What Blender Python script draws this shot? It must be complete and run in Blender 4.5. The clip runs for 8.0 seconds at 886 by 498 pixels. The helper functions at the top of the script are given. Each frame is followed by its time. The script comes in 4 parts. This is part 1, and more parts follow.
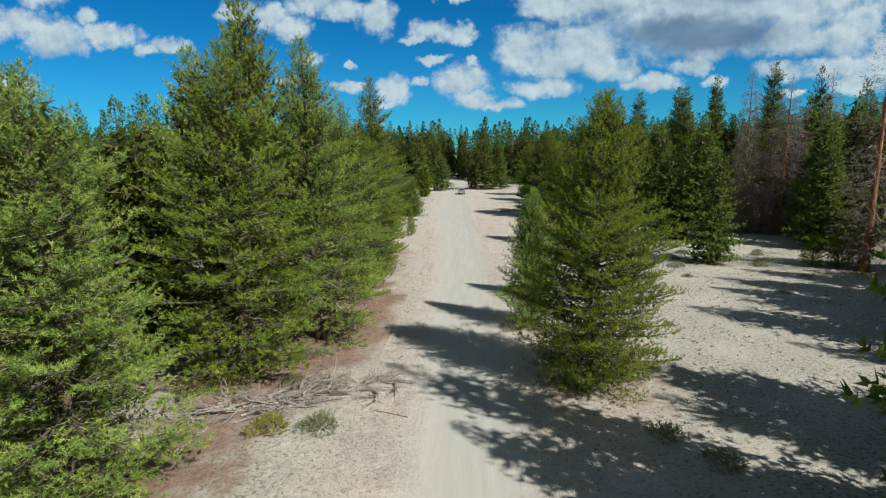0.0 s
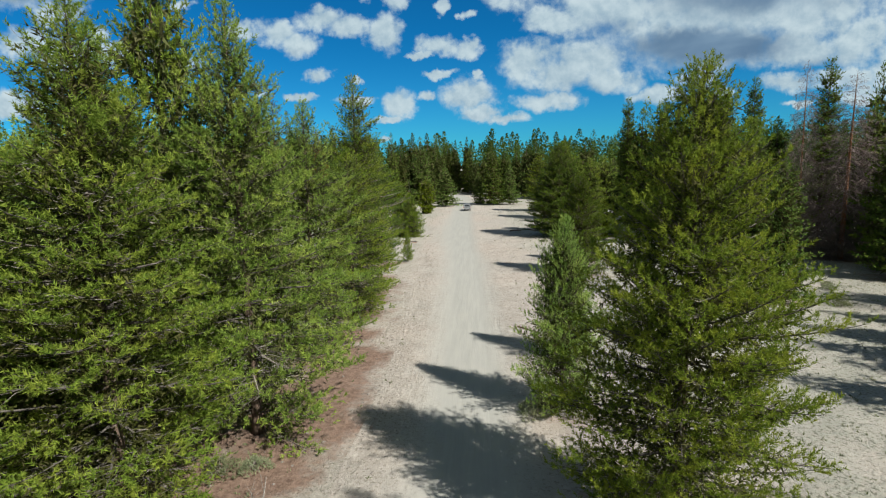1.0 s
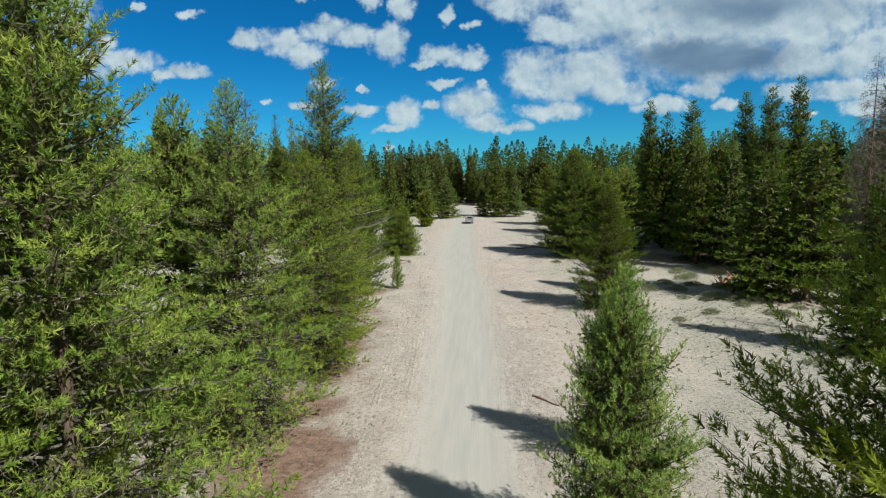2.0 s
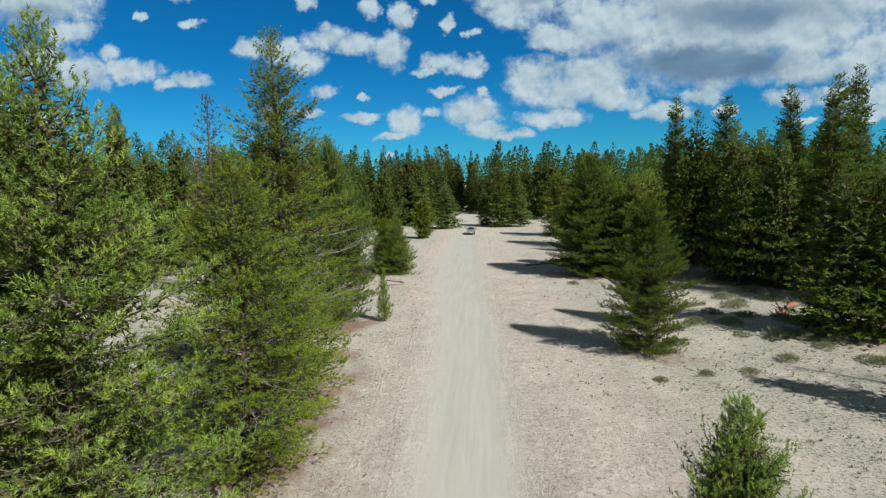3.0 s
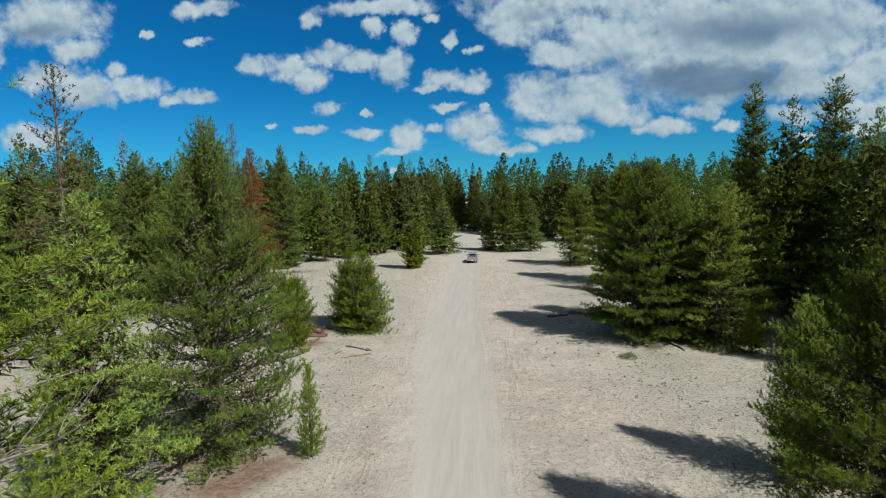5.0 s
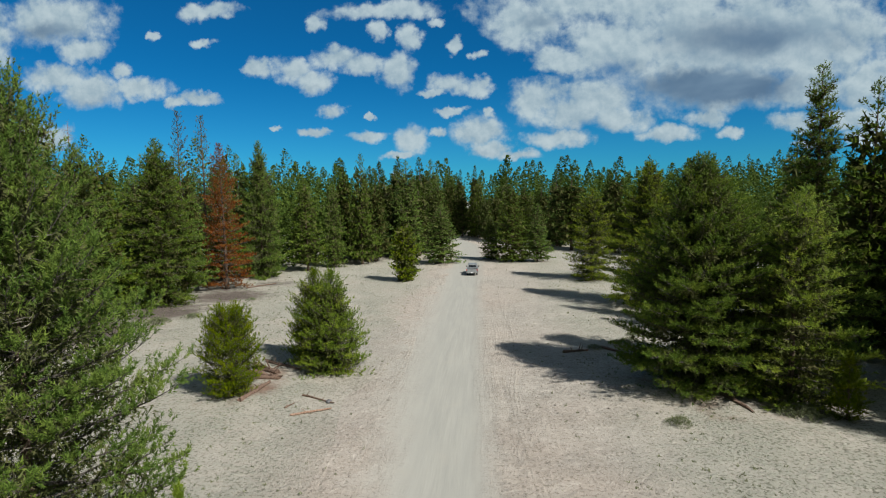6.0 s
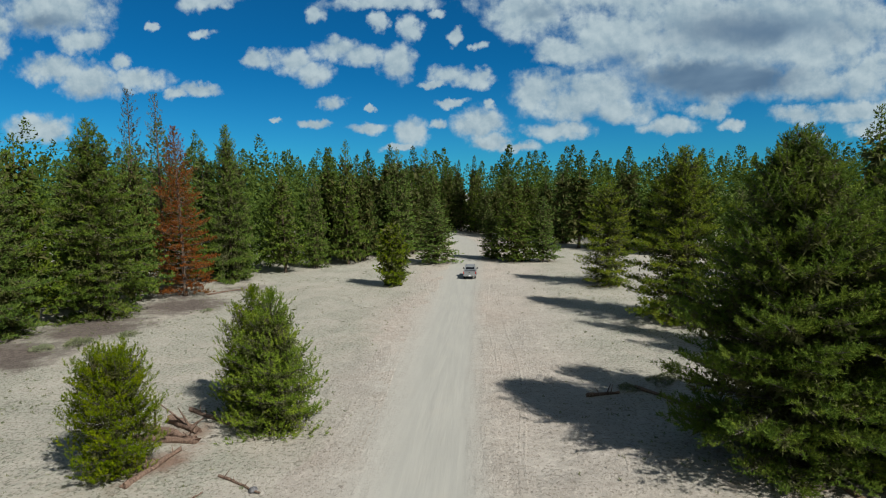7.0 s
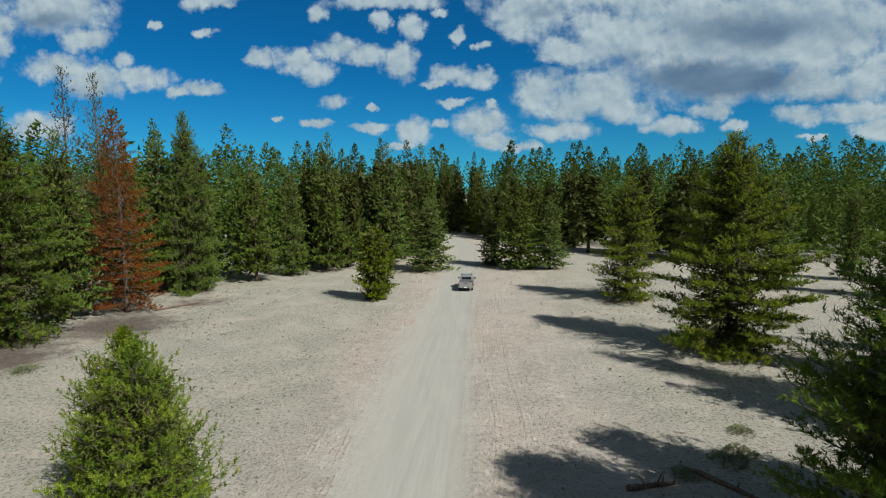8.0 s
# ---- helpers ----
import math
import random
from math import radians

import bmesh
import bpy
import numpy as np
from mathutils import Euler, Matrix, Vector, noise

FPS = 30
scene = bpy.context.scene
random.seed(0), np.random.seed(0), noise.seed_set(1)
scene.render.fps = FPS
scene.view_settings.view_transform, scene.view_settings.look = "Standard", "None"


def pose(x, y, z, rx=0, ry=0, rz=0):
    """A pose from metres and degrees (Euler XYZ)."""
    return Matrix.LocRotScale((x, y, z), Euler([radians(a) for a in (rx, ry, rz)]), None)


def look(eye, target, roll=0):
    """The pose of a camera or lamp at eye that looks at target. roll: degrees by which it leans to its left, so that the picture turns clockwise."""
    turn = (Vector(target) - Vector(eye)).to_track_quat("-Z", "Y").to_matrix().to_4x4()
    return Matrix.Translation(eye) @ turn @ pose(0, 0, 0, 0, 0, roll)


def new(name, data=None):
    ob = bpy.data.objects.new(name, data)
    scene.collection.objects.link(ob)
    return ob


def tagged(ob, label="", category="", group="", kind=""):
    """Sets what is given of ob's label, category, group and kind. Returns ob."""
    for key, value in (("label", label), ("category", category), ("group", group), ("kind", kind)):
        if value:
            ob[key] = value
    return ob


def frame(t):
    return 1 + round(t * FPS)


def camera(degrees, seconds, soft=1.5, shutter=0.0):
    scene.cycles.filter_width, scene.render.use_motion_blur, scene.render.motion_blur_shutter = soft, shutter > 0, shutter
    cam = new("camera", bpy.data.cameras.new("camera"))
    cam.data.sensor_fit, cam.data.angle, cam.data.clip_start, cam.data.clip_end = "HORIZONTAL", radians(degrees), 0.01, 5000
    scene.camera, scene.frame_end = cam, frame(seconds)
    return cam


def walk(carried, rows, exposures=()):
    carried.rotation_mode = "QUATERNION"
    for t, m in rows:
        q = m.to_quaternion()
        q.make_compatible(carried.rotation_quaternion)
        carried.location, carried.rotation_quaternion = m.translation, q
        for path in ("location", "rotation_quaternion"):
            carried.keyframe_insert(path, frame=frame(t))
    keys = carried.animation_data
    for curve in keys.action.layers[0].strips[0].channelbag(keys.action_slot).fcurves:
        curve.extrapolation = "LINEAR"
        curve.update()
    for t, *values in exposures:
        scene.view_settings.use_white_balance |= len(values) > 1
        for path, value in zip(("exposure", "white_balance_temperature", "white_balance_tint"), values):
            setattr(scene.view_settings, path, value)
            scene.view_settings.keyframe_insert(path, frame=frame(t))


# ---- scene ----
# A drone flies along a pale sandy forest road between pines. x right, y along the road, z up.

# ---- camera and its way ----
cam = camera(78.0, 8.0, 1.15)
PATH = [
    (0, (-0.012, -0.255, 12.893), (-0.113, 1.71, 12.539), -1.1),
    (0.5, (0.022, 5.727, 12.869), (-0.089, 7.696, 12.54), -1.5),
    (1, (0.141, 11.62, 12.837), (0.015, 13.592, 12.531), -1.5),
    (1.5, (0.351, 17.431, 12.934), (0.214, 19.405, 12.645), -1.1),
    (3, (-0.051, 34.358, 12.873), (-0.193, 36.337, 12.623), -1.4),
    (3.5, (-0.189, 40.285, 12.983), (-0.333, 42.266, 12.747), -1.4),
    (4, (-0.306, 46.1, 12.97), (-0.451, 48.082, 12.747), -1.5),
    (4.5, (-0.283, 51.785, 13.107), (-0.432, 53.768, 12.898), -1.6),
    (6, (-0.096, 68.935, 13.067), (-0.254, 70.92, 12.886), -0.8),
    (6.5, (-0.032, 74.843, 13.108), (-0.193, 76.827, 12.906), -0.6),
    (7, (-0.018, 80.525, 13.128), (-0.177, 82.508, 12.919), -0.7),
    (7.5, (0.141, 86.249, 13.033), (-0.019, 88.232, 12.824), -0.5),
    (8, (0.332, 91.897, 12.928), (0.167, 93.879, 12.717), -0.5),
]
walk(cam, [(t, look(eye, target, roll)) for t, eye, target, roll in PATH],
     [(0.0, 0.69), (4.0, 0.61), (8.0, 0.38)])

# ---- sky, clouds and sun ----
TO_SUN = Vector((0.79, -0.61, 0.955)).normalized()
SUN_EL = math.asin(TO_SUN.z)
sun = new("sun", bpy.data.lights.new("sun", "SUN"))
sun.data.energy, sun.data.angle, sun.data.color = 4.0, radians(0.6), (1.0, 0.965, 0.9)
sun.matrix_world = look((60, -40, 80), Vector((60, -40, 80)) - TO_SUN)

world = bpy.data.worlds.new("sky")
scene.world = world
world.use_nodes = True
WN, WL = world.node_tree.nodes, world.node_tree.links
WN.clear()


def wire(tree, node, socket, value):
    """Sets or links one input of a node."""
    s = node.inputs[socket]
    if isinstance(value, bpy.types.NodeSocket):
        tree.links.new(value, s)
    else:
        s.default_value = value


def math_node(tree, op, a, b=None, c=None, clamp=False):
    n = tree.nodes.new("ShaderNodeMath")
    n.operation, n.use_clamp = op, clamp
    for i, v in enumerate((a, b, c)):
        if v is not None:
            wire(tree, n, i, v)
    return n.outputs[0]


def vec_node(tree, op, a, b=None):
    n = tree.nodes.new("ShaderNodeVectorMath")
    n.operation = op
    wire(tree, n, 0, a)
    if b is not None:
        wire(tree, n, 1, b)
    return n


def noise_node(tree, vector, scale, detail=4.0, rough=0.55, distort=0.0):
    n = tree.nodes.new("ShaderNodeTexNoise")
    if vector is not None:
        wire(tree, n, "Vector", vector)
    wire(tree, n, "Scale", scale)
    wire(tree, n, "Detail", detail)
    wire(tree, n, "Roughness", rough)
    wire(tree, n, "Distortion", distort)
    return n


def ramp(tree, value, low, high, a=0.0, b=1.0):
    """A smooth step of value from low to high, mapped to a..b."""
    n = tree.nodes.new("ShaderNodeMapRange")
    n.interpolation_type = "SMOOTHSTEP"
    for i, v in enumerate((value, low, high, a, b)):
        wire(tree, n, i, v)
    return n.outputs[0]


def mix(tree, fac, a, b, blend="MIX"):
    n = tree.nodes.new("ShaderNodeMix")
    n.data_type, n.blend_type = "RGBA", blend
    wire(tree, n, 0, fac)
    for i, v in ((6, a), (7, b)):
        wire(tree, n, i, (*v, 1.0) if isinstance(v, tuple) and len(v) == 3 else v)
    return n.outputs[2]


WT = world.node_tree
sky = WN.new("ShaderNodeTexSky")
sky.sky_type, sky.sun_disc = "NISHITA", False
sky.sun_elevation, sky.sun_rotation = SUN_EL, math.atan2(TO_SUN.x, TO_SUN.y)
sky.altitude, sky.air_density, sky.dust_density, sky.ozone_density = 1300, 1.0, 0.2, 4.0

way = WN.new("ShaderNodeTexCoord").outputs["Generated"]
parts = WN.new("ShaderNodeSeparateXYZ")
WL.new(way, parts.inputs[0])
# The dome seen as a flat sheet ahead of the road: u = x / y, v = z / y
ahead = math_node(WT, "MAXIMUM", parts.outputs[1], 0.05)
plane = WN.new("ShaderNodeCombineXYZ")
WL.new(math_node(WT, "DIVIDE", parts.outputs[0], ahead), plane.inputs[0])
WL.new(math_node(WT, "DIVIDE", parts.outputs[2], ahead), plane.inputs[1])
SHEET = plane.outputs[0]
warp = noise_node(WT, SHEET, 16.0, 4.0)
warp_by = vec_node(WT, "MULTIPLY", vec_node(WT, "SUBTRACT", warp.outputs["Color"], (0.5, 0.5, 0.5)).outputs[0], (0.045, 0.03, 0.0))
curl = noise_node(WT, SHEET, 55.0, 5.0, 0.6)
curl_by = vec_node(WT, "MULTIPLY", vec_node(WT, "SUBTRACT", curl.outputs["Color"], (0.5, 0.5, 0.5)).outputs[0], (0.03, 0.022, 0.0))
BENT = vec_node(WT, "ADD", vec_node(WT, "ADD", SHEET, warp_by.outputs[0]).outputs[0], curl_by.outputs[0]).outputs[0]
cover = None
under = None


def gloom(u, v, a, b, k):
    """A thick part of the clouds, grey from below: centre and half sizes on the sheet."""
    global under
    d = vec_node(WT, "MULTIPLY", vec_node(WT, "SUBTRACT", BENT, (u, v, 0.0)).outputs[0], (1.0 / a, 1.0 / b, 0.0))
    shade = ramp(WT, vec_node(WT, "LENGTH", d.outputs[0]).outputs["Value"], 1.15, 0.0, 0.0, k)
    under = shade if under is None else math_node(WT, "MAXIMUM", under, shade)


def cloud(u, v, a, b):
    """One heap of cloud: centre and half sizes on the sheet."""
    global cover
    d = vec_node(WT, "MULTIPLY", vec_node(WT, "SUBTRACT", BENT, (u, v, 0.0)).outputs[0], (1.0 / a, 1.0 / b, 0.0))
    far = vec_node(WT, "LENGTH", d.outputs[0]).outputs["Value"]
    heap = math_node(WT, "SUBTRACT", 1.0, math_node(WT, "POWER", far, 1.6))
    if cover is None:
        cover = heap
    else:
        n = WN.new("ShaderNodeMath")
        n.operation = "SMOOTH_MAX"
        WL.new(cover, n.inputs[0])
        WL.new(heap, n.inputs[1])
        n.inputs[2].default_value = 0.12
        cover = n.outputs[0]


cloud(-0.806, 0.341, 0.124, 0.050)
cloud(-0.749, 0.288, 0.057, 0.026)
cloud(-0.810, 0.239, 0.077, 0.029)
cloud(-0.738, 0.211, 0.074, 0.033)
cloud(-0.643, 0.214, 0.060, 0.023)
cloud(-0.679, 0.250, 0.026, 0.021)
cloud(-0.534, 0.195, 0.050, 0.013)
cloud(-0.573, 0.186, 0.025, 0.012)
cloud(-0.612, 0.311, 0.014, 0.011)
cloud(-0.518, 0.294, 0.025, 0.010)
cloud(-0.504, 0.349, 0.062, 0.017)
cloud(-0.305, 0.319, 0.023, 0.017)
cloud(-0.192, 0.300, 0.019, 0.017)
cloud(-0.137, 0.288, 0.023, 0.028)
cloud(-0.086, 0.316, 0.017, 0.009)
cloud(-0.056, 0.273, 0.015, 0.018)
cloud(-0.011, 0.251, 0.019, 0.008)
cloud(-0.181, 0.337, 0.119, 0.018)
cloud(-0.419, 0.245, 0.037, 0.018)
cloud(-0.350, 0.239, 0.043, 0.027)
cloud(-0.314, 0.220, 0.048, 0.023)
cloud(-0.276, 0.259, 0.050, 0.021)
cloud(-0.219, 0.247, 0.048, 0.021)
cloud(-0.158, 0.230, 0.037, 0.037)
cloud(-0.062, 0.208, 0.043, 0.019)
cloud(-0.011, 0.200, 0.031, 0.019)
cloud(-0.097, 0.194, 0.027, 0.008)
cloud(-0.279, 0.164, 0.029, 0.015)
cloud(-0.317, 0.129, 0.039, 0.009)
cloud(-0.386, 0.135, 0.014, 0.005)
cloud(-0.211, 0.154, 0.010, 0.006)
cloud(-0.212, 0.117, 0.045, 0.012)
cloud(-0.134, 0.107, 0.033, 0.030)
cloud(-0.161, 0.080, 0.037, 0.008)
cloud(-0.085, 0.122, 0.019, 0.012)
cloud(-0.167, 0.049, 0.012, 0.005)
cloud(-0.057, 0.159, 0.031, 0.008)
cloud(0.003, 0.152, 0.015, 0.011)
cloud(-0.012, 0.118, 0.052, 0.033)
cloud(0.008, 0.088, 0.043, 0.021)
cloud(0.054, 0.077, 0.041, 0.012)
cloud(0.068, 0.306, 0.074, 0.050)
cloud(0.136, 0.244, 0.060, 0.026)
cloud(0.213, 0.263, 0.098, 0.060)
cloud(0.421, 0.265, 0.300, 0.114)
cloud(0.558, 0.261, 0.155, 0.098)
cloud(0.396, 0.191, 0.176, 0.050)
cloud(0.544, 0.178, 0.098, 0.033)
cloud(0.635, 0.185, 0.067, 0.052)
cloud(0.278, 0.345, 0.310, 0.062)
cloud(0.098, 0.175, 0.064, 0.038)
cloud(0.147, 0.149, 0.088, 0.033)
cloud(0.201, 0.172, 0.077, 0.046)
cloud(0.128, 0.105, 0.068, 0.019)
cloud(0.235, 0.137, 0.064, 0.026)
cloud(0.323, 0.111, 0.054, 0.018)
cloud(0.386, 0.136, 0.035, 0.019)
cloud(0.422, 0.109, 0.023, 0.012)
cloud(0.538, 0.123, 0.060, 0.019)
cloud(0.620, 0.124, 0.077, 0.023)
cloud(0.558, 0.088, 0.027, 0.007)
cloud(0.658, 0.098, 0.046, 0.019)
cloud(0.736, 0.145, 0.093, 0.062)
cloud(-0.996, 0.217, 0.062, 0.041)
cloud(-0.854, 0.129, 0.077, 0.033)
cloud(-0.963, 0.311, 0.083, 0.083)
gloom(0.396, 0.186, 0.196, 0.046, 1.0)
gloom(0.467, 0.264, 0.238, 0.062, 0.6)
gloom(0.233, 0.224, 0.083, 0.031, 0.35)
gloom(0.097, 0.309, 0.062, 0.021, 0.5)
gloom(-0.814, 0.321, 0.103, 0.031, 0.55)
gloom(-0.746, 0.192, 0.093, 0.017, 0.4)
gloom(-0.309, 0.208, 0.062, 0.010, 0.3)
gloom(0.177, 0.124, 0.114, 0.017, 0.3)
gloom(0.008, 0.081, 0.052, 0.012, 0.2)
gloom(0.591, 0.158, 0.072, 0.021, 0.4)
# Behind and to the sides broken cloud goes on, unseen and dimmed further down.
flat_z = math_node(WT, "MAXIMUM", math_node(WT, "ADD", parts.outputs[2], 0.12), 0.05)
dome = WN.new("ShaderNodeCombineXYZ")
WL.new(math_node(WT, "DIVIDE", parts.outputs[0], flat_z), dome.inputs[0])
WL.new(math_node(WT, "DIVIDE", parts.outputs[1], flat_z), dome.inputs[1])
elsewhere = math_node(WT, "MULTIPLY_ADD", noise_node(WT, dome.outputs[0], 1.6, 5.0, 0.55).outputs[0], 2.4, -0.85)
facing = ramp(WT, parts.outputs[1], 0.35, 0.6)
swap = WN.new("ShaderNodeMix")
WL.new(facing, swap.inputs[0])
WL.new(elsewhere, swap.inputs[2])
WL.new(cover, swap.inputs[3])
puff = noise_node(WT, SHEET, 21.0, 8.0, 0.58)
fray = noise_node(WT, SHEET, 60.0, 6.0, 0.62)
thin_out = math_node(WT, "MULTIPLY_ADD", under, -0.75, 1.0)
wisp = math_node(WT, "ADD", math_node(WT, "MULTIPLY_ADD", puff.outputs[0], 5.0, -2.5), math_node(WT, "MULTIPLY_ADD", fray.outputs[0], 1.6, -0.8))
dense = math_node(WT, "MULTIPLY_ADD", swap.outputs[0], 2.5, math_node(WT, "MULTIPLY", wisp, thin_out))
haze_edge = ramp(WT, dense, -0.5, 1.9)
billow = noise_node(WT, SHEET, 8.0, 6.0, 0.55)
above = noise_node(WT, vec_node(WT, "ADD", SHEET, (0.005, 0.011, 0.0)).outputs[0], 21.0, 6.0, 0.58)
slope_up = math_node(WT, "SUBTRACT", puff.outputs[0], above.outputs[0])
lit = ramp(WT, math_node(WT, "MULTIPLY_ADD", slope_up, 1.3, math_node(WT, "MULTIPLY", billow.outputs[0], 0.75)), 0.08, 0.7)
body = mix(WT, lit, (3.75, 5.15, 6.1), (5.85, 7.15, 7.7))
drift = vec_node(WT, "MULTIPLY", SHEET, (1.0, 2.4, 1.0)).outputs[0]
bank = noise_node(WT, drift, 4.5, 4.0, 0.5, 0.4)
thick = math_node(WT, "MULTIPLY", under, ramp(WT, bank.outputs[0], 0.25, 0.6, 0.6, 1.25))
body = mix(WT, ramp(WT, thick, 0.0, 0.9), body, mix(WT, ramp(WT, bank.outputs[0], 0.35, 0.65), (2.1, 3.3, 4.6), (1.2, 2.15, 3.4)))
# clouds out of view are greyed and dimmed to hold back fill light
dim_behind = ramp(WT, parts.outputs[1], 0.5, -0.1)
body = mix(WT, math_node(WT, "MULTIPLY", dim_behind, 0.8), body, (1.5, 1.68, 1.6))
# blue sky out of view is darkened likewise, for deeper, more neutral shadows
deep = mix(WT, 1.0, sky.outputs[0], mix(WT, facing, (0.28, 0.37, 0.4), mix(WT, ramp(WT, parts.outputs[2], 0.02, 0.24), (0.11, 0.67, 0.94), (0.035, 0.57, 0.88))), "MULTIPLY")
whole = mix(WT, haze_edge, deep, body)
back = WN.new("ShaderNodeBackground")
WL.new(whole, back.inputs[0])
back.inputs[1].default_value = 0.06
out = WN.new("ShaderNodeOutputWorld")
WL.new(back.outputs[0], out.inputs[0])


# ---- materials ----
def material(name, rough=0.8, metal=0.0, spec=0.3):
    m = bpy.data.materials.new(name)
    m.use_nodes = True
    b = m.node_tree.nodes["Principled BSDF"]
    b.inputs["Roughness"].default_value = rough
    b.inputs["Metallic"].default_value = metal
    b.inputs["Specular IOR Level"].default_value = spec
    return m, m.node_tree, b


def place(tree):
    """Position in metres in the world."""
    return tree.nodes.new("ShaderNodeNewGeometry").outputs["Position"]


def local(tree):
    return tree.nodes.new("ShaderNodeTexCoord").outputs["Object"]


def bump(tree, bsdf, height, strength, distance):
    n = tree.nodes.new("ShaderNodeBump")
    wire(tree, n, "Height", height)
    n.inputs["Strength"].default_value = strength
    n.inputs["Distance"].default_value = distance
    tree.links.new(n.outputs[0], bsdf.inputs["Normal"])


def attribute(tree, name):
    n = tree.nodes.new("ShaderNodeAttribute")
    n.attribute_name = name
    return n.outputs["Fac"]


def plain(name, colour, rough=0.6, metal=0.0, wear=0.25, scale=6.0, spec=0.4):
    m, t, b = material(name, rough, metal, spec)
    n = noise_node(t, local(t), scale, 5.0)
    low = tuple(c * (1 - wear) for c in colour)
    high = tuple(min(1.0, c * (1 + wear)) for c in colour)
    t.links.new(mix(t, ramp(t, n.outputs[0], 0.3, 0.7), low, high), b.inputs["Base Color"])
    r = math_node(t, "MULTIPLY_ADD", n.outputs[0], 0.25, rough - 0.12)
    t.links.new(r, b.inputs["Roughness"])
    return m


def sand_colour(t, p):
    """Pale pumice sand: broad drifts, patches of grey stubble, fine grit."""
    broad = noise_node(t, p, 0.06, 4.0, 0.6).outputs[0]
    patch = noise_node(t, p, 0.55, 5.0, 0.65).outputs[0]
    grit = noise_node(t, p, 14.0, 4.0, 0.7).outputs[0]
    c = mix(t, ramp(t, broad, 0.35, 0.65), (0.465, 0.408, 0.35), (0.435, 0.403, 0.352))
    c = mix(t, ramp(t, patch, 0.42, 0.72, 0.0, 0.55), c, (0.52, 0.485, 0.43))
    c = mix(t, ramp(t, grit, 0.52, 0.75, 0.0, 0.45), c, (0.19, 0.165, 0.13))
    fleck = noise_node(t, p, 5.5, 3.0, 0.6).outputs[0]
    c = mix(t, ramp(t, fleck, 0.55, 0.64, 0.0, 0.55), c, (0.15, 0.13, 0.1))
    dimple = noise_node(t, p, 1.7, 7.0, 0.72).outputs[0]
    c = mix(t, ramp(t, dimple, 0.5, 0.72, 0.0, 0.5), c, (0.26, 0.235, 0.195))
    c = mix(t, ramp(t, dimple, 0.48, 0.3, 0.0, 0.6), c, (0.63, 0.585, 0.52))
    return c, patch, grit, fleck


def make_ground():
    m, t, b = material("pale_sand", 0.95, 0.0, 0.15)
    p = place(t)
    c, patch, grit, fleck = sand_colour(t, p)
    stubble = attribute(t, "stubble")
    tuft = noise_node(t, p, 2.6, 5.0, 0.7).outputs[0]
    field = noise_node(t, p, 0.25, 3.0, 0.6).outputs[0]
    grass = math_node(t, "MULTIPLY", stubble, ramp(t, field, 0.3, 0.6, 0.35, 1.0))
    c = mix(t, math_node(t, "MULTIPLY", grass, ramp(t, tuft, 0.36, 0.6, 0.3, 0.9)), c, (0.385, 0.392, 0.325))
    c = mix(t, math_node(t, "MULTIPLY", grass, ramp(t, fleck, 0.53, 0.6, 0.0, 0.75)), c, (0.16, 0.163, 0.115))
    litter = attribute(t, "litter")
    ragged = math_node(t, "ADD", litter, math_node(t, "MULTIPLY_ADD", patch, 2.6, math_node(t, "MULTIPLY_ADD", tuft, 1.2, -1.9)))
    ragged = math_node(t, "ADD", ragged, math_node(t, "MULTIPLY_ADD", grit, 0.5, -0.25))
    duff = mix(t, ramp(t, tuft, 0.35, 0.65), (0.16, 0.095, 0.068), (0.29, 0.19, 0.14))
    duff = mix(t, ramp(t, grit, 0.55, 0.7, 0.0, 0.7), duff, (0.27, 0.22, 0.17))
    where = t.nodes.new("ShaderNodeSeparateXYZ")
    t.links.new(p, where.inputs[0])
    darker = mix(t, ramp(t, tuft, 0.35, 0.65), (0.085, 0.066, 0.058), (0.16, 0.13, 0.115))
    duff = mix(t, ramp(t, where.outputs[0], -21.0, -27.0), duff, darker)
    c = mix(t, ramp(t, ragged, 0.3, 1.5, 0.0, 0.92), c, duff)
    # where wheels have packed the sand it is smoother, greyer and streaked along the road
    squash = vec_node(t, "MULTIPLY", p, (1.0, 0.07, 1.0)).outputs[0]
    streak = noise_node(t, squash, 2.2, 5.0, 0.6).outputs[0]
    edge = math_node(t, "SUBTRACT", 1.0, math_node(t, "ABSOLUTE", attribute(t, "across")))
    mottle = math_node(t, "MULTIPLY_ADD", patch, 0.5, math_node(t, "MULTIPLY_ADD", streak, 0.6, -0.55))
    packed = math_node(t, "MULTIPLY", ramp(t, math_node(t, "MULTIPLY_ADD", mottle, 0.5, edge), 0.08, 0.78), ramp(t, edge, 0.0, 0.12))
    dusty = mix(t, ramp(t, streak, 0.3, 0.7), (0.35, 0.348, 0.315), (0.39, 0.384, 0.345))
    dusty = mix(t, ramp(t, patch, 0.5, 0.8, 0.0, 0.5), dusty, (0.40, 0.38, 0.33))
    c = mix(t, packed, c, dusty)
    t.links.new(c, b.inputs["Base Color"])
    rough_h = math_node(t, "ADD", math_node(t, "MULTIPLY", tuft, 0.7), math_node(t, "MULTIPLY", grit, 0.35))
    smooth_h = math_node(t, "MULTIPLY", streak, 0.12)
    level = t.nodes.new("ShaderNodeMix")
    wire(t, level, 0, packed)
    wire(t, level, 2, rough_h)
    wire(t, level, 3, smooth_h)
    # smooth drifts between trodden, dimpled stretches
    calm = math_node(t, "MULTIPLY", level.outputs[0], ramp(t, field, 0.35, 0.62, 0.6, 1.0))
    bump(t, b, calm, 1.0, 0.28)
    return m


